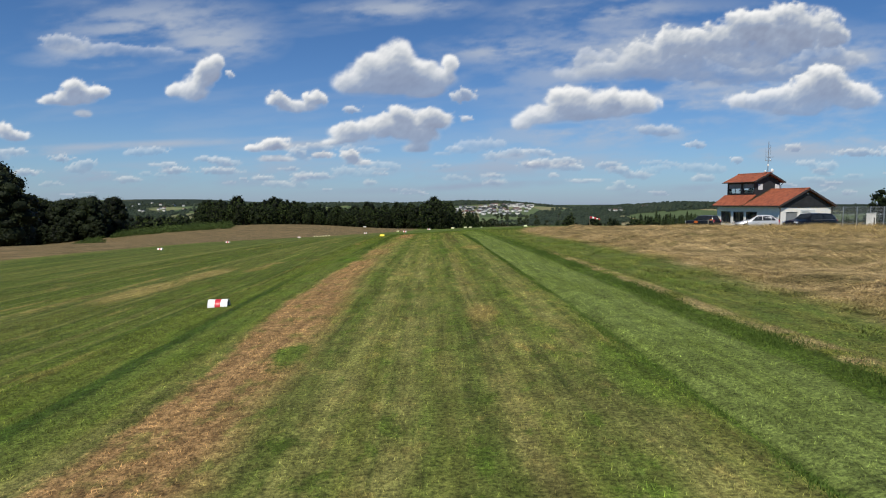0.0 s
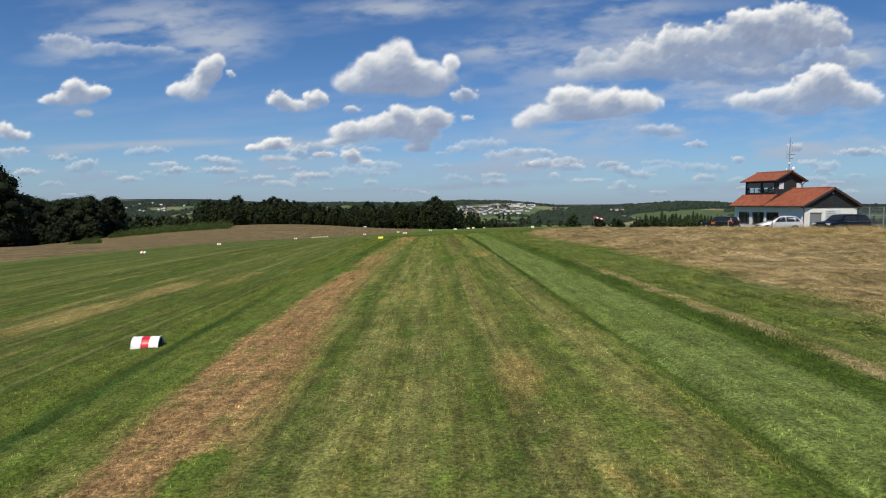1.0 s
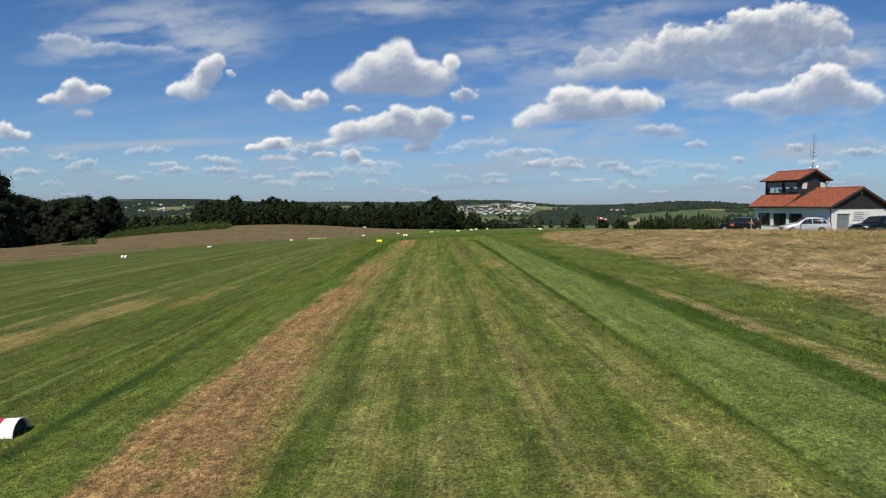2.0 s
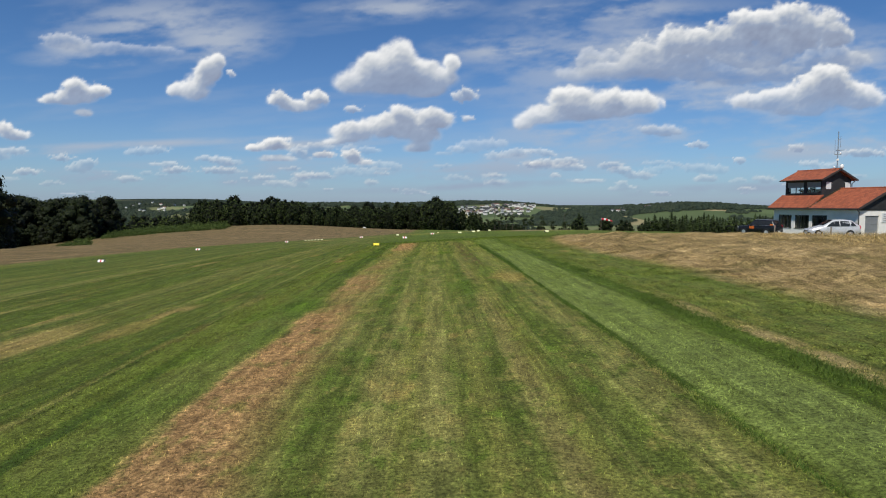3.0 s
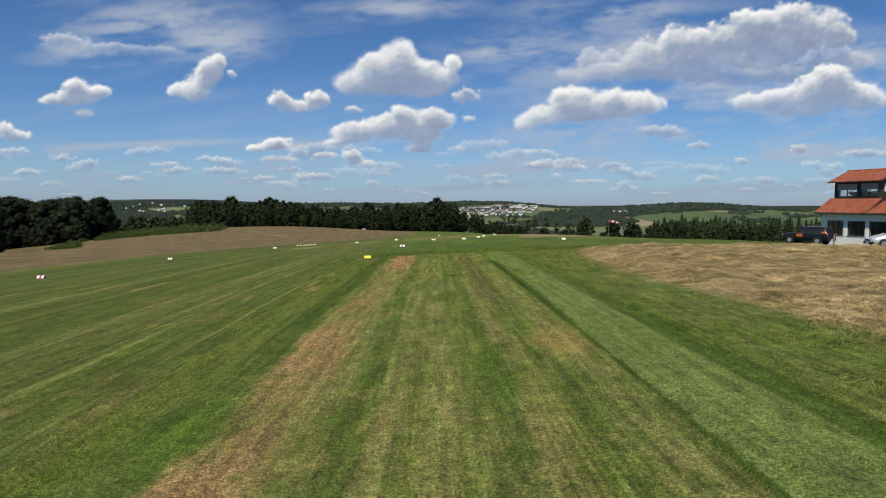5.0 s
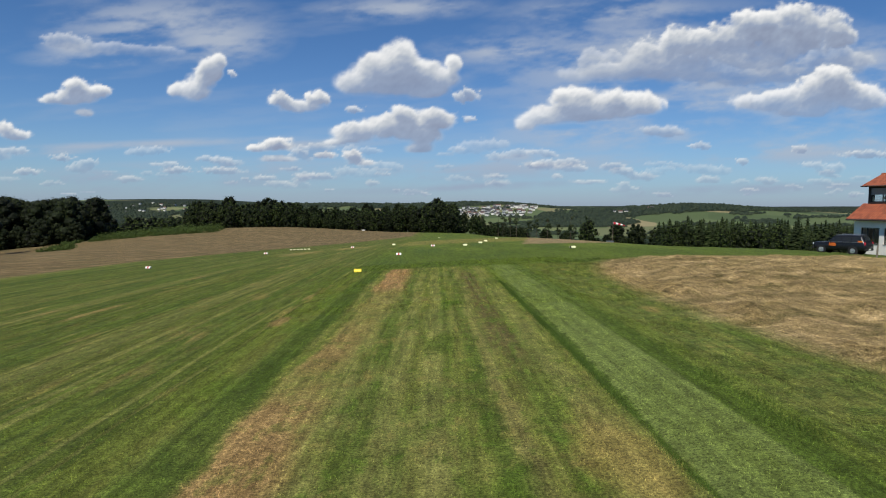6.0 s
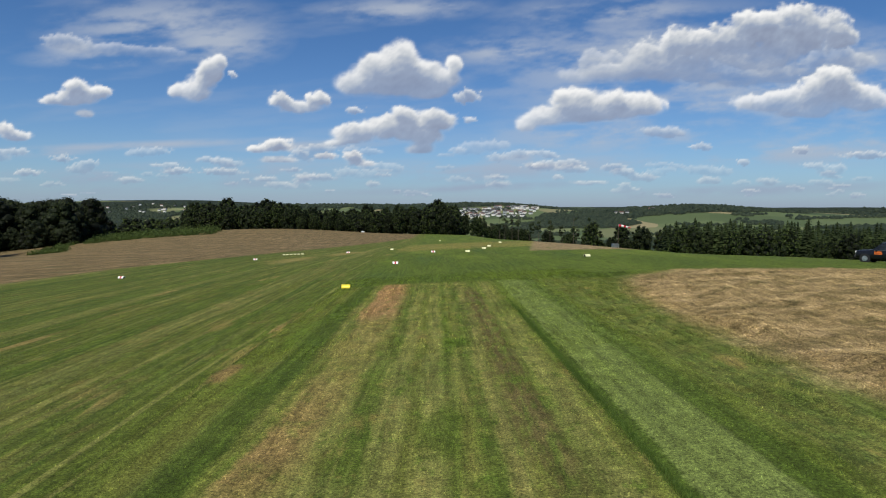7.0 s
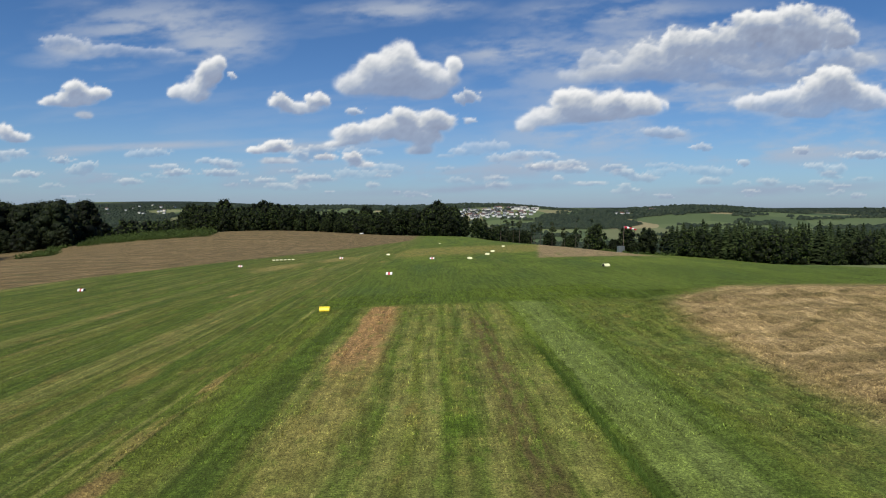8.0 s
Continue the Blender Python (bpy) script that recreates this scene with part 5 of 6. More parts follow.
# ---- wind cone and its surroundings ----
def build_windsock():
    x, y = 62.0, 236.0
    z = height(x, y)
    w = thing("windsock", pose(x, y, z), "red and white wind cone blowing from a tall pole", "windsock")
    part("pole", rod((0, 0, -0.3), (0, 0, 8.6), 0.08, 0.05, 10), M_POLE, w)
    part("swivel_ring", rod((0.02, 0, 8.45), (0.1, 0, 8.45), 0.5, seg=16), M_STEEL, w)
    for i in range(5):
        a, b = 0.12 + i * 0.8, 0.12 + (i + 1) * 0.8 - 0.01
        r0, r1 = 0.5 - 0.06 * i, 0.5 - 0.06 * (i + 1)
        part("cone_band", rod((a, 0, 8.45 - 0.06 * i ** 1.6), (b, 0, 8.45 - 0.06 * (i + 1) ** 1.6), r0, r1, 16), M_WHITE if i % 2 else M_RED, w)
    bx, by = 60.2, 233.0
    c = thing("steel_cabinet", pose(bx, by, height(bx, by), 0, 0, 15), "grey steel cabinet standing in tall grass", "cabinet")
    part("body", box(-1.0, 1.0, -0.7, 0.7, -0.2, 2.2, 0.03), M_STEEL, c)
    part("door", box(-0.9, -0.03, -0.73, -0.704, 0.1, 2.0, 0.008), M_STEEL, c)
    part("door", box(0.03, 0.9, -0.73, -0.704, 0.1, 2.0, 0.008), M_STEEL, c)
    part("roof", box(-1.1, 1.1, -0.85, 0.8, 2.204, 2.28, 0.01), M_SHUTTER, c)


build_windsock()


# ---- vegetation ----
def quads_cloud(pts, size, facing=None):
    """Small leaf clumps: a bent four-cornered leaf at every point."""
    n = len(pts)
    a = np.random.normal(size=(n, 3))
    if facing is not None:
        # leaves lie along the crown's surface, with some disorder
        out = facing + 0.7 * np.random.normal(size=(n, 3))
        a = np.cross(out, a)
        a /= np.linalg.norm(a, axis=1)[:, None]
        b = np.cross(a, out)
    else:
        a /= np.linalg.norm(a, axis=1)[:, None]
        b = np.cross(a, np.random.normal(size=(n, 3)))
    b /= np.linalg.norm(b, axis=1)[:, None]
    s = size * np.random.uniform(0.6, 1.35, n)[:, None]
    v = np.stack([pts - a * s, pts - b * s * 0.62, pts + a * s, pts + b * s * 0.62], 1).reshape(-1, 3)
    return v, np.arange(4 * n).reshape(-1, 4)


def crown_points(lobes, count, shell=0.72):
    per = np.array([l[3] ** 2 for l in lobes])
    pick = np.random.choice(len(lobes), count, p=per / per.sum())
    L = np.array(lobes)[pick]
    d = np.random.normal(size=(count, 3))
    d /= np.linalg.norm(d, axis=1)[:, None]
    r = L[:, 3] * np.random.uniform(shell, 1.03, count)
    return L[:, :3] + d * r[:, None] * np.array([1, 1, 0.85]), d


def broad_tree(seed, high, wide, leaves=1550, leaf=0.37, leafage=None, fine=1, label="tall broadleaf tree with a dense green crown"):
    """Tapered trunk with limbs, and a crown of many rounded boughs clad in small leaf clumps."""
    rnd = random.Random(seed)
    np.random.seed(seed)
    ob = thing("broadleaf_tree", Matrix(), label, "tree", "trees round the airfield")
    tr = bmesh.new()
    add_rod(tr, (0, 0, -1.0), (0, 0, high * 0.3), high * 0.022, high * 0.016, 9)
    add_rod(tr, (0, 0, high * 0.3), (rnd.uniform(-0.4, 0.4), rnd.uniform(-0.4, 0.4), high * 0.75), high * 0.016, high * 0.006, 8)
    lobes = []
    k = 32
    for i in range(k):
        f = (i + 0.5) / k
        z = high * (0.08 + 0.80 * f)
        env = wide * 0.5 * (math.sin(math.pi * min(1, 0.26 + 0.66 * f)) ** 0.6)
        a = i * 2.4 + rnd.uniform(-0.5, 0.5)
        lr = wide * rnd.uniform(0.09, 0.21) * (1.1 - 0.3 * f)
        rr = max(0.1, env - lr) * rnd.uniform(0.7, 1.05)
        lobes.append((rr * math.cos(a), rr * math.sin(a), z, lr))
        if i % 4 == 0:
            add_rod(tr, (0, 0, max(high * 0.18, z - lr * 1.6)), (rr * math.cos(a), rr * math.sin(a), z), high * 0.007, high * 0.002, 6)
    lobes.append((0, 0, high * 0.66, wide * 0.27))
    lobes.append((0, 0, high * 0.30, wide * 0.33))
    lobes.append((0, 0, high * 0.5, wide * 0.3))
    part("trunk", tr, M_BARK, ob)
    pts, d = crown_points(lobes, leaves, 0.80)
    v, f = quads_cloud(pts, leaf * high / 18, d)
    # solid cores inside the lobes, near black to paint the shade in there
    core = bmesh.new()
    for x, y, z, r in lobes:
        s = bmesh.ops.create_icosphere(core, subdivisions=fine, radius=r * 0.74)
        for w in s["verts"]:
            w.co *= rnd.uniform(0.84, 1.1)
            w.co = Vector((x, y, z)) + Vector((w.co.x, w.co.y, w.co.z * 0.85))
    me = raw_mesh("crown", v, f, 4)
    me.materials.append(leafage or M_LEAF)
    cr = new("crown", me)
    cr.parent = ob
    part("inner_foliage", core, M_INNER_SHADE, ob)
    return ob


def conifer(seed, high, wide, layers=17):
    """Spruce: straight stem, whorls of drooping boughs that shorten to the tip."""
    rnd = random.Random(seed)
    np.random.seed(seed)
    ob = thing("spruce_tree", Matrix(), "slim dark green spruce in a dense plantation", "tree", "spruce plantation")
    part("trunk", rod((0, 0, -1), (0, 0, high), high * 0.014, 0.02, 7), M_BARK, ob)
    vs, fs = [], []
    for i in range(layers):
        f = i / (layers - 1)
        z = high * (0.06 + 0.92 * f)
        reach = wide * 0.5 * (1 - f) ** 0.5 + 0.12
        n = 11 if f < 0.7 else 7
        for j in range(n):
            a = 2 * math.pi * (j + rnd.random() * 0.7) / n + i
            r = reach * rnd.uniform(0.55, 1.2)
            c, s = math.cos(a), math.sin(a)
            w = r * 0.34 + 0.12
            dz = r * 0.35
            for q in range(2):
                u0, u1 = (0.05, 0.6) if q == 0 else (0.45, 1.0)
                lift = rnd.uniform(-0.15, 0.2)
                p = [(c * r * u0 - s * w * 0.3, s * r * u0 + c * w * 0.3, z + lift), (c * r * (u0 + u1) / 2 - s * w, s * r * (u0 + u1) / 2 + c * w, z - dz * (u0 + u1) / 2 + lift - 0.1),
                     (c * r * u1, s * r * u1, z - dz * u1 + lift), (c * r * (u0 + u1) / 2 + s * w, s * r * (u0 + u1) / 2 - c * w, z - dz * (u0 + u1) / 2 + lift - 0.1)]
                k = len(vs)
                vs += p
                fs.append((k, k + 1, k + 2, k + 3))
    for i in range(6):
        # dense inner growth
        z0, z1 = high * (0.04 + 0.15 * i), high * (0.04 + 0.15 * (i + 1.2))
        r0, r1 = wide * 0.36 * (1 - i / 6.3), wide * 0.36 * (1 - (i + 1.2) / 7.2) * 0.6
        for j in range(8):
            a, c = 2 * math.pi * j / 8, 2 * math.pi * (j + 1) / 8
            k = len(vs)
            vs += [(r0 * math.cos(a), r0 * math.sin(a), z0), (r0 * math.cos(c), r0 * math.sin(c), z0), (r1 * math.cos(c), r1 * math.sin(c), z1), (r1 * math.cos(a), r1 * math.sin(a), z1)]
            fs.append((k, k + 1, k + 2, k + 3))
    me = raw_mesh("foliage", np.array(vs), np.array(fs), 4)
    me.materials.append(M_NEEDLE)
    cr = new("foliage", me)
    cr.parent = ob
    return ob


def pine(seed, high):
    """Bare-stemmed pine with a ragged top."""
    rnd = random.Random(seed)
    np.random.seed(seed)
    ob = thing("pine_tree", Matrix(), "thin bare-stemmed pine with a sparse ragged top", "tree", "pines past the strip")
    tr = rod((0, 0, -1), (0, 0, high), high * 0.012, 0.05, 7)
    lobes = []
    for i in range(9):
        z = high * rnd.uniform(0.5, 0.98)
        a = rnd.uniform(0, 6.28)
        r = rnd.uniform(0.3, 1.6)
        add_rod(tr, (0, 0, z - 0.5), (r * math.cos(a), r * math.sin(a), z), 0.05, 0.02, 5)
        lobes.append((r * math.cos(a), r * math.sin(a), z, rnd.uniform(0.5, 1.1)))
    part("trunk", tr, M_BARK, ob)
    v, f = quads_cloud(crown_points(lobes, 420, 0.2)[0], 0.3)
    me = raw_mesh("crown", v, f, 4)
    me.materials.append(M_PINE)
    cr = new("crown", me)
    cr.parent = ob
    return ob


def plant(kinds, x, y, s, rnd, sink=0.3, first=set()):
    """Set a tree of one of the kinds on the ground, the first use being the model itself."""
    k = rnd.randrange(len(kinds))
    m = pose(x, y, height(x, y) - sink, 0, 0, rnd.uniform(0, 360)) @ Matrix.Diagonal((s, s, s * rnd.uniform(0.92, 1.08), 1))
    base = kinds[k]
    if base.name not in first:
        first.add(base.name)
        base.matrix_basis = m
        return base
    c = copy_thing(base, pose(0, 0, 0))
    c.matrix_basis = m
    return c


def build_trees():
    rnd = random.Random(4)
    broad = [broad_tree(11 + i, 18, w) for i, w in enumerate((14, 16.5, 13, 17, 15))]
    dark_broad = [broad_tree(21 + i, 18, w, leaves=4200, leaf=0.27, leafage=M_LEAF_SHADE, fine=2, label="tall broadleaf tree with a dense crown coloured dark for its shade") for i, w in enumerate((15, 17, 14))]
    # tall wood close on the left
    for i in range(9):
        y = 205 + i * 11 + rnd.uniform(-4, 4)
        x = -0.655 * y - 10 - rnd.uniform(0, 7)
        plant(dark_broad, x, y, 1.72 * rnd.uniform(0.92, 1.06), rnd)
    for i in range(7):
        y = 215 + i * 14
        plant(dark_broad, -0.665 * y - 27 - rnd.uniform(0, 8), y, 1.65 * rnd.uniform(0.9, 1.1), rnd)
    # wood behind it
    for i in range(26):
        f = i / 25
        y = 380 + rnd.uniform(-10, 30)
        x = -272 + 60 * f + rnd.uniform(-4, 4)
        s = (5.6 + 0.9 * math.sin(i * 0.9) - height(x, y)) / 17.0
        plant(dark_broad, x, y, s * rnd.uniform(0.93, 1.05), rnd)
    for i in range(16):
        plant(dark_broad, -279 + 5 * i, 352 + rnd.uniform(-6, 6) + i, rnd.uniform(0.6, 0.95), rnd)
    # belt of trees along the far edge of the stubble: bearing, rise of the top above the eye, width
    belt = ((-0.372, 3.2, 1.0), (-0.349, 3.6, 0.9), (-0.323, 6.2, 1.15), (-0.296, 2.0, 0.95), (-0.264, 5.7, 1.25), (-0.237, 3.5, 1.05), (-0.213, 1.7, 1.0), (-0.189, 0.4, 0.9), (-0.157, -0.9, 0.95),
            (-0.130, -1.3, 0.9), (-0.105, 2.2, 0.9), (-0.078, 0.0, 0.95), (-0.057, 1.8, 0.85), (-0.034, 0.9, 0.9), (0.001, 5.3, 1.2), (0.027, 2.2, 0.8), (0.046, -4.5, 0.6))
    for i, (q, up, w) in enumerate(belt):
        y = 474 + rnd.uniform(-5, 5)
        x = q * y
        tree = plant(broad, x, y, 1.0, rnd)
        high = (2.9 + up - height(x, y)) / 16.4
        tree.matrix_basis = pose(x, y, height(x, y) - 0.4, 0, 0, rnd.uniform(0, 360)) @ Matrix.Diagonal((1.22 * w, 1.22 * w, high, 1))
    for row, y0, down, n in ((0, 462, 4.5, 22), (1, 490, 2.5, 20), (2, 457, 7.5, 20)):
        for i in range(n):
            q = -0.385 + 0.43 * (i + 0.5 * rnd.random()) / n
            y = y0 + rnd.uniform(-3, 3)
            x = q * y
            up = float(np.interp(q, [e[0] for e in belt], [e[1] for e in belt])) - down * rnd.uniform(0.6, 1.3)
            plant(broad, x, y, max(0.35, (2.9 + up - height(x, y)) / 16.4), rnd)
    # lower dark wood past the scrub
    for i in range(24):
        x = -330 + 6.8 * i
        y = 600 + rnd.uniform(-15, 15)
        s = (rnd.uniform(-8, -5) - height(x, y)) / 18.0
        plant(broad, x, y, max(0.5, s), rnd)
    # mixed trees and bare pines past the strip's end
    pines = [pine(70 + i, h) for i, h in enumerate((13, 15, 11))]
    for i in range(26):
        x, y = 26 + 60 * rnd.random(), 350 + 60 * rnd.random()
        plant(pines, x, y, rnd.uniform(0.8, 1.25), rnd)
    for i in range(9):
        x = 22 + 8 * i + rnd.uniform(-2, 2)
        y = 380 + rnd.uniform(-20, 40)
        plant(broad, x, y, rnd.uniform(0.45, 0.7), rnd)
    for i in range(26):
        x = 30 + 9 * i + rnd.uniform(-3, 3)
        y = 420 + rnd.uniform(0, 60)
        plant(broad, x, y, rnd.uniform(0.5, 0.8), rnd)
    # round trees behind the wind cone
    for x, y, s in ((60, 262, 0.62), (70, 258, 0.66), (79, 262, 0.6), (90, 268, 0.66), (64, 250, 0.3), (69, 246, 0.26), (100, 262, 0.5)):
        plant(broad, x, y, s, rnd)
    spruce = [conifer(40 + i, h, w) for i, (h, w) in enumerate(((13, 6.2), (14, 5.8), (12.6, 6.8), (14.4, 6.4)))]
    stand = []
    foliage = [next(c for c in ob.children if c.name.startswith("foliage")).data for ob in spruce]
    for row in range(5):
        for i in range(96):
            x = 82 + 2.05 * i + rnd.uniform(-1.2, 1.2)
            y = 224 + row * 5 + rnd.uniform(-2, 2) - 0.12 * (x - 92)
            top = -1.2 - 0.018 * (x - 78) + 0.25 * row
            k = (top - height(x, y)) / 13.7 * rnd.uniform(0.80, 1.04)
            if row < 3:
                plant(spruce, x, y, k, rnd)
            else:
                stand.append((x, y, k, rnd.randrange(4), rnd.uniform(0, 6.28)))
    vs, fs, base = [], [], 0
    for x, y, k, kind, a in stand:
        me = foliage[kind]
        v = np.empty(3 * len(me.vertices), np.float32)
        me.vertices.foreach_get("co", v)
        v = v.reshape(-1, 3) * k
        c, q = math.cos(a), math.sin(a)
        vs.append(np.stack([v[:, 0] * c - v[:, 1] * q + x, v[:, 0] * q + v[:, 1] * c + y, v[:, 2] + height(x, y) - 0.3], 1))
        fs.append(np.arange(len(v)).reshape(-1, 4) + base)
        base += len(v)
    me = raw_mesh("spruce_stand", np.concatenate(vs), np.concatenate(fs), 4)
    me.materials.append(M_NEEDLE)
    tagged(new("spruce_stand", me), "dark green spruces crowded in the depth of a plantation", "woods", kind="stuff")
    for i in range(20):
        x = 74 + 5.2 * i + rnd.uniform(-2, 2)
        y = 218 - 0.12 * (x - 92) + rnd.uniform(-3, 3)
        plant(broad, x, y, (-2.5 - 0.02 * (x - 78) - height(x, y)) / 18 * (rnd.uniform(0.95, 1.12) if i < 8 else rnd.uniform(0.6, 0.95)), rnd)
    # garden tree right of the house
    plant(broad, 73.2, 96.0, (6.4 - height(73.2, 96.0)) / 16.6, rnd)
    plant(broad, 80.0, 101.0, 0.36, rnd)


build_trees()


def build_scrub():
    """Low bushes and rough growth between the stubble and the woods."""
    np.random.seed(8)
    v_all, f_all, k = [], [], 0
    spots = []
    for _ in range(330):
        y = np.random.uniform(352, 420)
        x = -y * np.random.uniform(0.335, 0.53)
        spots.append((x, y, np.random.uniform(1.0, 2.6) + 2.2 * np.random.rand() * (y - 352) / 63))
    for _ in range(90):
        y = np.random.uniform(250, 400)
        x = -0.55 * y + np.random.uniform(-10, 2)
        spots.append((x, y, np.random.uniform(0.6, 1.8)))
    for _ in range(50):
        spots.append((np.random.uniform(52, 100), np.random.uniform(215, 236), np.random.uniform(0.3, 0.9)))
    for x, y, r in spots:
        pts = crown_points([(0, 0, r * 0.5, r), (r * 0.7, 0.2, r * 0.3, r * 0.7), (-r * 0.6, -0.3, r * 0.35, r * 0.75)], 100, 0.5)
        pts, d = pts
        pts[:, 2] = np.abs(pts[:, 2])
        v, f = quads_cloud(pts + np.array([x, y, height(x, y)]), 0.17 + 0.06 * r, d)
        v_all.append(v)
        f_all.append(f + k)
        k += len(v)
    me = raw_mesh("scrub", np.concatenate(v_all), np.concatenate(f_all), 4)
    me.materials.append(M_SCRUB)
    tagged(new("scrub", me), "fresh green bushes and rough growth along the field edge", "bushes", kind="stuff")


build_scrub()


# ---- far country ----
def build_far_woods():
    """Treetops of the woods on the hills."""
    np.random.seed(21)
    n = 80000
    x = np.random.uniform(-2300, 2600, n)
    y = np.random.uniform(620, 3400, n)
    y = 620 + (y - 620) * np.random.uniform(0.3, 1.0, n)
    wood = woods_at(x, y)
    keep = ((wood > 0.5) | (fbm(x / 95, y / 60, 3, 19) > 0.66)) & (np.abs(x) < 0.85 * y)
    x, y = x[keep], y[keep]
    z = ground(x, y, False)
    r = np.random.uniform(3.6, 6.8, len(x)) * (0.8 + y / 4000)
    base = np.array([(1, 0, 0), (0.3, 0.95, 0), (-0.8, 0.6, 0), (-0.8, -0.6, 0), (0.3, -0.95, 0), (0.0, 0.05, 1.0), (0.55, 0.5, 0.62), (-0.6, 0.3, 0.66), (-0.2, -0.65, 0.6), (0.6, -0.4, 0.58)])
    v = base[None] * r[:, None, None] * np.random.uniform(0.8, 1.2, (len(x), len(base), 1))
    v = v + np.stack([x, y, z + 1], 1)[:, None]
    tri = np.array([(0, 1, 6), (1, 2, 7), (2, 3, 7), (3, 4, 8), (4, 0, 9), (6, 1, 7), (7, 3, 8), (8, 4, 9), (9, 0, 6), (5, 6, 7), (5, 7, 8), (5, 8, 9), (5, 9, 6)])
    f = (tri[None] + (np.arange(len(x)) * len(base))[:, None, None]).reshape(-1, 3)
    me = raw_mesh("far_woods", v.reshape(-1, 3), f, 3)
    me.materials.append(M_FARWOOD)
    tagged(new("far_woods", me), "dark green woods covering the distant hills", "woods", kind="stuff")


build_far_woods()


def town_house(wide, deep, high, wall, roof, flat):
    ob = thing("far_house", Matrix(), "small white house with a dark roof in the distant town" if not flat else "white apartment block in the distant town", "house", "distant town")
    part("wall", box(-wide / 2, wide / 2, -deep / 2, deep / 2, -6, high), wall, ob)
    if flat:
        part("roof", box(-wide / 2 - 0.3, wide / 2 + 0.3, -deep / 2 - 0.3, deep / 2 + 0.3, high + 0.01, high + 0.6), roof, ob)
    else:
        bm = bmesh.new()
        e = 0.5
        a = [bm.verts.new(p) for p in ((-wide / 2 - e, -deep / 2 - e, high + 0.01), (wide / 2 + e, -deep / 2 - e, high + 0.01), (wide / 2 + e, deep / 2 + e, high + 0.01), (-wide / 2 - e, deep / 2 + e, high + 0.01), (-wide / 2 - e, 0, high + deep * 0.36), (wide / 2 + e, 0, high + deep * 0.36))]
        for q in ((0, 1, 5, 4), (2, 3, 4, 5), (1, 2, 5), (3, 0, 4), (3, 2, 1, 0)):
            bm.faces.new([a[i] for i in q])
        part("roof", bm, roof, ob)
    n = max(2, int(wide / 4))
    for s in range(int(high // 2.9)):
        for i in range(n):
            u = -wide / 2 + wide * (i + 0.5) / n
            part("window", box(u - 0.7, u + 0.7, -deep / 2 - 0.05, -deep / 2 - 0.004, 0.9 + 2.9 * s, 2.2 + 2.9 * s), M_FRAME, ob)
    return ob


def build_town():
    rnd = random.Random(12)
    slate = surface("slate", (0.06, 0.06, 0.065), 0.7)
    brick = surface("far_red_roof", (0.13, 0.07, 0.055), 0.8)
    kinds = [town_house(11, 9, 6, M_RENDER, slate, False), town_house(13, 10, 6, M_RENDER, brick, False), town_house(28, 12, 9, M_RENDER, slate, True), town_house(10, 9, 5.8, M_FRAMEW, slate, False)]
    used = set()
    spots = []
    for _ in range(115):
        y = rnd.uniform(2050, 2480)
        spots.append((y * rnd.uniform(0.032, 0.165), y, rnd.choice((0, 0, 3, 3, 3, 1))))
    for _ in range(14):
        y = rnd.uniform(2330, 2480)
        spots.append((y * rnd.choice((rnd.uniform(0.03, 0.09), rnd.uniform(0.11, 0.17))), y, rnd.choice((2, 2, 0))))
    for _ in range(20):
        y = rnd.uniform(2700, 3300)
        spots.append((-y * rnd.uniform(0.40, 0.56), y, rnd.choice((0, 1, 3, 0))))
    for _ in range(7):
        y = rnd.uniform(2020, 2140)
        spots.append((y * rnd.uniform(0.29, 0.42), y, rnd.choice((0, 0, 1))))
    for x, y, k in spots:
        m = pose(x, y, height(x, y), 0, 0, rnd.uniform(-30, 30))
        if k in used:
            copy_thing(kinds[k], m)
        else:
            used.add(k)
            kinds[k].matrix_basis = m


build_town()


# ---- fence ----
def build_fences():
    f = thing("wire_fence", pose(0, 0, 0), "steel mesh fence beside the house", "fence")
    top = 2.2
    for i in range(9):
        x, y = 52.6 + 2.1 * i, 79.5 + 0.35 * i
        z = height(x, y)
        part("post", rod((x, y, z - 0.2), (x, y, top), 0.06, seg=7), M_STEEL, f)
        if i == 8:
            break
        for zz in (top - 0.05, top - 1.1, top - 2.2):
            part("wire", rod((x, y, zz), (x + 2.1, y + 0.35, zz), 0.02, seg=4), M_STEEL, f)
        mesh = bmesh.new()
        for k in range(1, 24):
            u = 2.1 * k / 24
            add_rod(mesh, (x + u, y + u / 6, z), (x + u, y + u / 6, top - 0.05), 0.008, seg=3)
        for k in range(16):
            add_rod(mesh, (x, y, top - 0.15 - 0.2 * k), (x + 2.1, y + 0.35, top - 0.15 - 0.2 * k), 0.008, seg=3)
        part("wire_mesh", mesh, M_STEEL, f)
    p = thing("post_fence", pose(0, 0, 0), "weathered wooden posts with wire along the slope", "fence")
    for i in range(26):
        x = 32 + 6.5 * i
        y = 122 + 0.12 * x
        z = height(x, y)
        part("post", rod((x, y, z - 0.3), (x, y, z + 0.75), 0.06, 0.05, 7), M_WOOD, p)


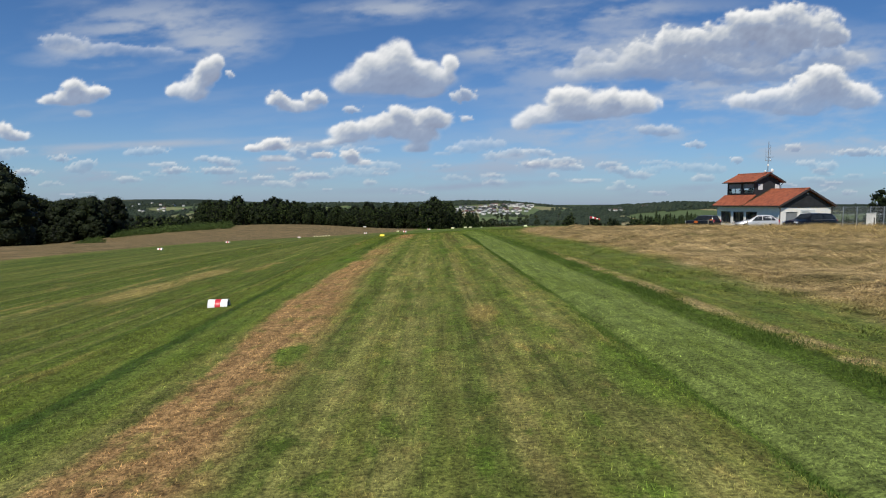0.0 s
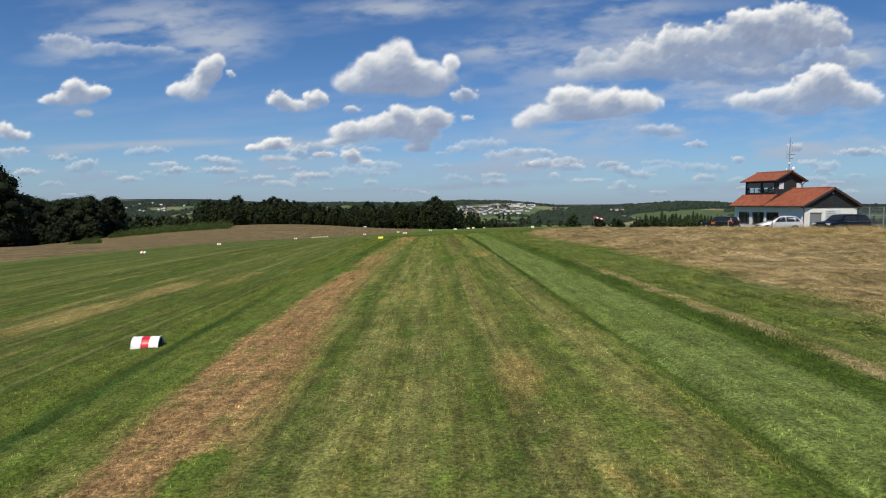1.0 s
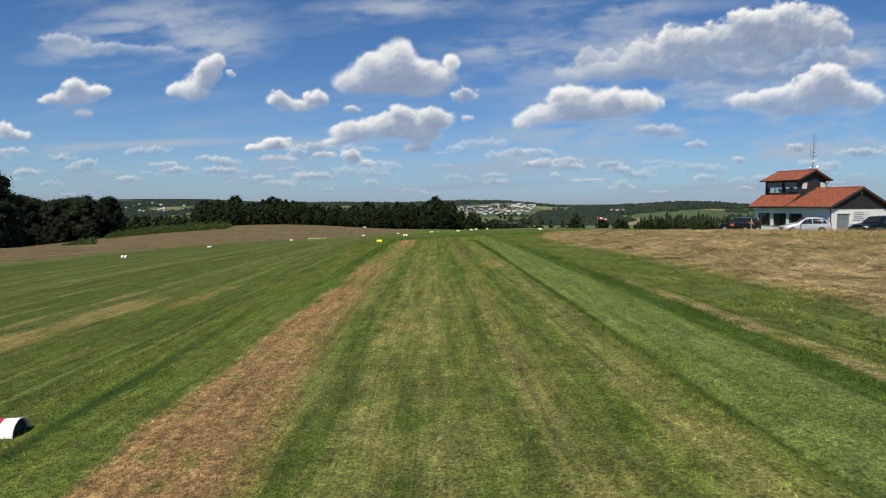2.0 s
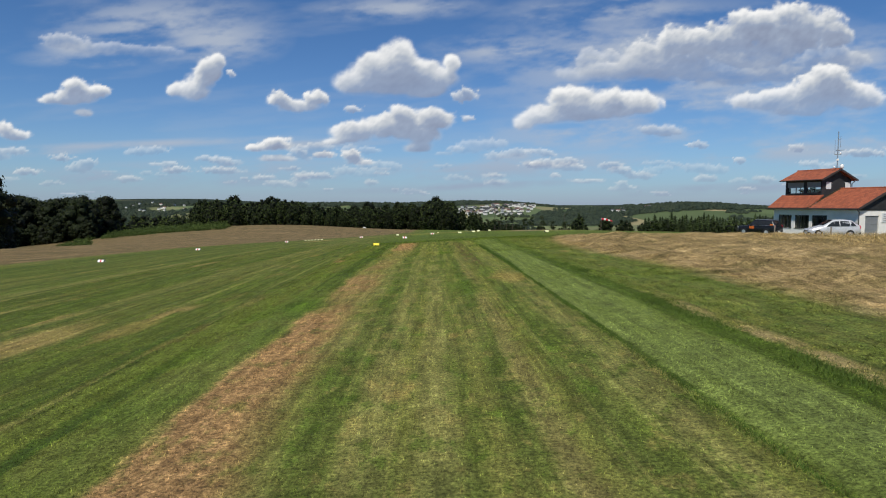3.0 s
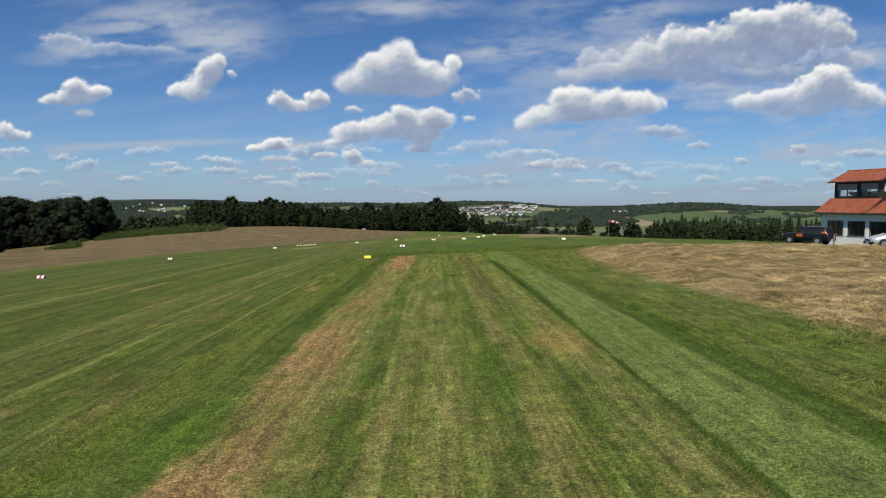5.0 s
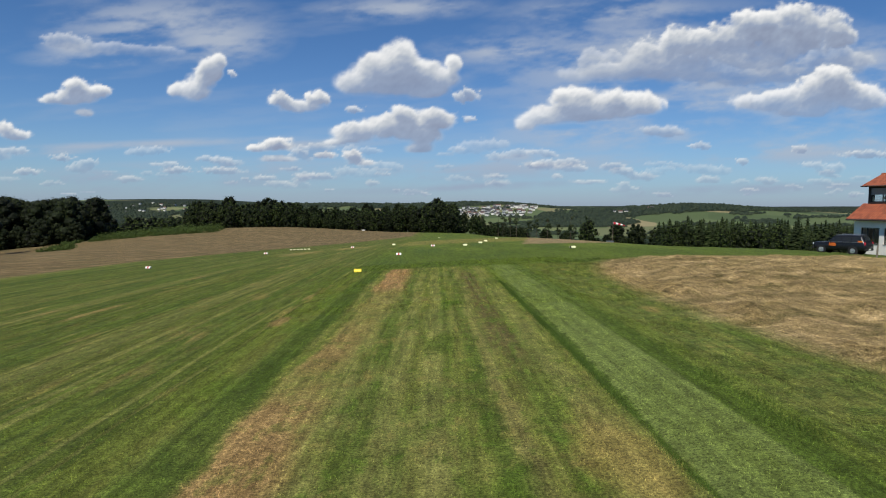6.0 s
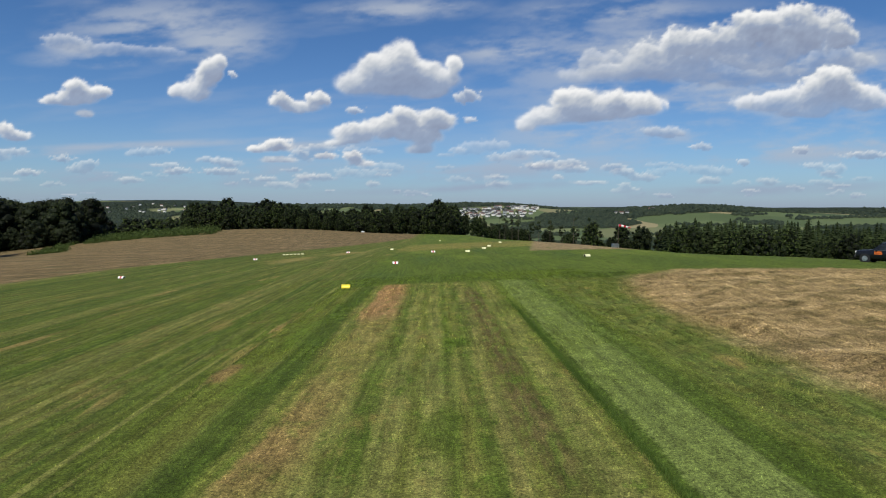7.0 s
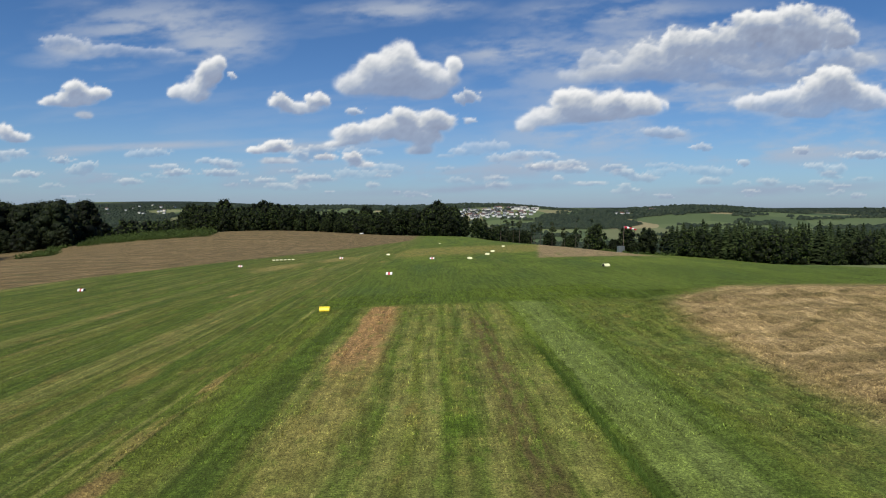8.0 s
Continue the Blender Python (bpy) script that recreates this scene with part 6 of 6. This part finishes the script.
def build_shed():
    x, y = 55.2, 75.4
    s = thing("kiosk", pose(x, y, height(x, y), 0, 0, 20) @ Matrix.Diagonal((0.72, 0.72, 1.12, 1)), "narrow white kiosk with a dark doorway by the fence", "kiosk")
    part("wall", pierced(-0.5, 0.5, -0.2, 2.85, [(-0.1, 0.3, 0.0, 2.4)], "y", -0.5, -0.4), M_RENDER, s)
    for a in (-0.5, 0.4):
        part("wall", box(a, a + 0.1, -0.398, 0.5, -0.2, 2.85), M_RENDER, s)
    part("wall", box(-0.398, 0.398, 0.4, 0.5, -0.2, 2.85), M_RENDER, s)
    part("roof", slab([(-0.56, -0.6, 2.95), (0.56, -0.6, 2.95), (0.56, 0.58, 2.9), (-0.56, 0.58, 2.9)], 0.08), M_FRAMEW, s)
    part("door", box(-0.098, 0.298, -0.46, -0.42, 0.0, 2.39), M_ROOM, s, "dark door")
    # white troughs on the field edge
    for x, y, a in ((-187, 386, 10), (-48, 428, -15)):
        b = thing("water_trough", pose(x, y, height(x, y), 0, 0, a), "white trough standing at the edge of the stubble field", "trough", "water troughs")
        part("basin", box(-1.0, 1.0, -0.45, 0.45, 0.15, 0.75, 0.06), M_WHITE, b)
        part("rim", box(-1.06, 1.06, -0.5, 0.5, 0.752, 0.82, 0.02), M_WHITE, b)
        for sx in (-0.8, 0.8):
            part("foot", box(sx - 0.08, sx + 0.08, -0.4, 0.4, -0.15, 0.148), M_SHUTTER, b)


def build_posts():
    for x, y in ((34.5, 65.9), (33.1, 72.1)):
        p = thing("parking_post", pose(x, y, height(x, y), 1.5, 2, 20), "weathered grey wooden post standing in dry grass by the cars", "post", "parking posts")
        part("shaft", rod((0, 0, -0.25), (0, 0, 0.92), 0.07, 0.06, 9), M_WOOD, p)
        part("cap", rod((0, 0, 0.922), (0, 0, 0.96), 0.065, 0.035, 9), M_WOOD, p)


build_shed()
build_fences()
build_posts()


# ---- grass ----
def blades(name, x, y, tall, width, lean, mat, label, category):
    """Single blades or stalks standing on the ground, one triangle each."""
    n = len(x)
    z = ground(x, y)
    a = np.random.uniform(0, 2 * np.pi, n)
    dx, dy = np.cos(a), np.sin(a)
    w = (width * np.random.uniform(0.6, 1.4, n))[:, None]
    h = tall * np.random.uniform(0.5, 1.4, n)
    b = np.random.uniform(0, 2 * np.pi, n)
    l = lean * np.random.uniform(0.2, 1.3, n) * h
    root = np.stack([x, y, z - 0.008], 1)
    side = np.stack([dx, dy, np.zeros(n)], 1) * w
    tip = root + np.stack([np.cos(b) * l, np.sin(b) * l, h], 1)
    v = np.stack([root - side, root + side, tip], 1).reshape(-1, 3)
    me = raw_mesh(name, v, np.arange(3 * n).reshape(-1, 3), 3)
    me.materials.append(mat)
    tagged(new(name, me), label, category, kind="stuff")


def strew(n, x0, x1, y0, y1):
    return np.random.uniform(x0, x1, n), np.random.uniform(y0, y1, n)


def build_grass():
    np.random.seed(5)
    x, y = strew(560000, -6, 6.3, 5, 52)
    clump = fbm(x * 2.2, y * 2.2, 3, 41)
    keep = np.random.rand(len(x)) < 0.45 + 0.9 * (clump - 0.2)
    x, y = x[keep], y[keep]
    blades("mown_grass", x, y, 0.022 + 0.022 * clump[keep], 0.0042, 0.9, M_BLADE, "short mown grass in green and dry tan patches", "grass")
    x, y = strew(190000, -18, 9.8, 8, 75)
    keep = (x < -5) | (x > 6) | (y > 50)
    blades("rough_grass", x[keep], y[keep], 0.036, 0.008, 1.0, M_BLADE, "rough short grass beside the mown runway strips", "grass")
    x, y = strew(110000, -6, 9.5, 50, 74)
    clump = fbm(x * 1.3, y * 1.3, 3, 43)
    keep = np.random.rand(len(x)) < 0.4 + 1.2 * (clump - 0.3)
    x, y = x[keep], y[keep]
    blades("far_mown_grass", x, y, 0.025 + 0.04 * clump[keep], 0.011, 0.9, M_BLADE, "short mown grass towards the end of the strips", "grass")
    # uncut edges
    n = 90000
    y = np.random.uniform(4, 69, n)
    x = 5.42 + np.random.normal(0, 0.17, n) - 0.25 * (fbm(y * 0 + 2, y / 6.0, 2, 21) - 0.5)
    keep = np.random.rand(n) < np.where(y < 30, 0.75, np.where(y < 40, 0.4, 0.12)) * smooth(fbm(x * 1.5, y * 1.1, 3, 33), 0.3, 0.62)
    x, y = x[keep], y[keep]
    blades("tall_grass", x, y, 0.025 + 0.05 * fbm(x * 2, y * 1.3, 3, 34), 0.006, 0.8, M_TALL, "dark green uncut grass along the mower's edge", "grass")
    n = 42000
    y = np.random.uniform(4, 69, n)
    x = 3.28 + np.random.normal(0, 0.065, n) - 0.1 * (fbm(y * 0 + 2, y / 6.0, 2, 21) - 0.5)
    keep = np.random.rand(n) < np.maximum(smooth(fbm(x * 1.5, y * 0.9, 3, 35), 0.35, 0.65), 0.9 * smooth(y, 36, 42)) * (1 - smooth(y, 52, 61))
    x, y = x[keep], y[keep]
    blades("ledge_grass", x, y, 0.04 + 0.035 * smooth(y, 36, 42), 0.006, 0.9, M_TALL, "dark green tufts along the edge of the bright strip", "grass")

    # taller dry grass before the parked cars
    x, y = strew(120000, 18, 47, 30, 60)
    keep = ((np.abs(x - 38) > 3.2) | (np.abs(y - 60.4) > 1.7)) & (np.random.rand(len(x)) < smooth(fbm(x / 1.5, y / 1.5, 3, 36), 0.25, 0.6)) & (np.hypot(x - 40, y - 73) > 3) & (y < 72 + 0.25 * (47 - x)) & (y < 71 + np.maximum(0, 37 - x))
    x, y = x[keep], y[keep]
    blades("dry_grass", x, y, (0.17 + 0.2 * smooth(y, 47, 54)) * smooth(x, 18, 30) * (0.5 + fbm(x / 2, y / 2, 2, 37)) + 0.04, 0.009, 1.3, M_BLADE, "tall dry grass matted before the parked cars", "grass")


M_TALL = leaf_material("uncut_grass", (0.03, 0.06, 0.009), (0.075, 0.115, 0.022))


def build_hay():
    """Loose dry stalks, combed into swaths that bend this way and that."""
    np.random.seed(6)
    n = 330000
    x = 7.9 + 27 * np.random.rand(n) ** 1.6
    y = np.random.uniform(9, 71, n)
    rows = 0.5 * fbm(x / 1.7, y / 2.6, 3, 3) + 0.5 * fbm(x / 4.5, y / 1.5, 3, 15)
    keep = np.random.rand(n) < (0.25 + 1.2 * (rows - 0.25)) * smooth(x + 0.9 * smooth(-y, -26, -8) + 2.0 * (fbm(x, y, 3, 71) - 0.5), 8.2, 10.0)
    x, y, rows = x[keep], y[keep], rows[keep]
    n = len(x)
    z = ground(x, y) + np.random.uniform(0, 0.05, n) * rows * 1.3
    a = 2.4 * np.pi * fbm(x / 2.6, y / 2.6, 3, 77) + np.random.normal(0, 0.35, n)
    l = np.random.uniform(0.06, 0.2, n)
    d = np.stack([np.cos(a) * l, np.sin(a) * l, np.random.normal(0.005, 0.012, n)], 1)
    s = np.stack([-np.sin(a), np.cos(a), np.random.normal(0, 0.10, n)], 1) * 0.006
    c = np.stack([x, y, z], 1)
    v = np.stack([c - d - s, c - d + s, c + d + s, c + d - s], 1).reshape(-1, 3)
    me = raw_mesh("hay", v, np.arange(4 * n).reshape(-1, 4), 4)
    me.materials.append(M_HAY)
    tagged(new("hay", me), "loose dry cut hay lying in tan rows", "hay", kind="stuff")


def build_cut_grass():
    """Wilting cut grass left lying in wisps between the runway and the hay."""
    np.random.seed(16)
    x, y = strew(130000, 6.2, 9.8, 8, 72)
    keep = np.random.rand(len(x)) < 0.9 * smooth(fbm(x / 0.8, y / 1.4, 3, 52), 0.42, 0.62)
    x, y = x[keep], y[keep]
    n = len(x)
    z = ground(x, y) + np.random.uniform(0.005, 0.05, n)
    a = 2.6 * np.pi * fbm(x / 1.8, y / 1.8, 3, 57) + np.random.normal(0, 0.5, n)
    l = np.random.uniform(0.03, 0.09, n)
    d = np.stack([np.cos(a) * l, np.sin(a) * l, np.random.normal(0, 0.02, n)], 1)
    s = np.stack([-np.sin(a), np.cos(a), np.random.normal(0, 0.35, n)], 1) * 0.0032
    c = np.stack([x, y, z], 1)
    v = np.stack([c - d - s, c - d + s, c + d + s, c + d - s], 1).reshape(-1, 3)
    me = raw_mesh("cut_grass", v, np.arange(4 * n).reshape(-1, 4), 4)
    me.materials.append(M_CUT)
    tagged(new("cut_grass", me), "wilting cut grass lying in loose wisps on the verge", "grass", kind="stuff")


build_grass()
build_hay()
build_cut_grass()
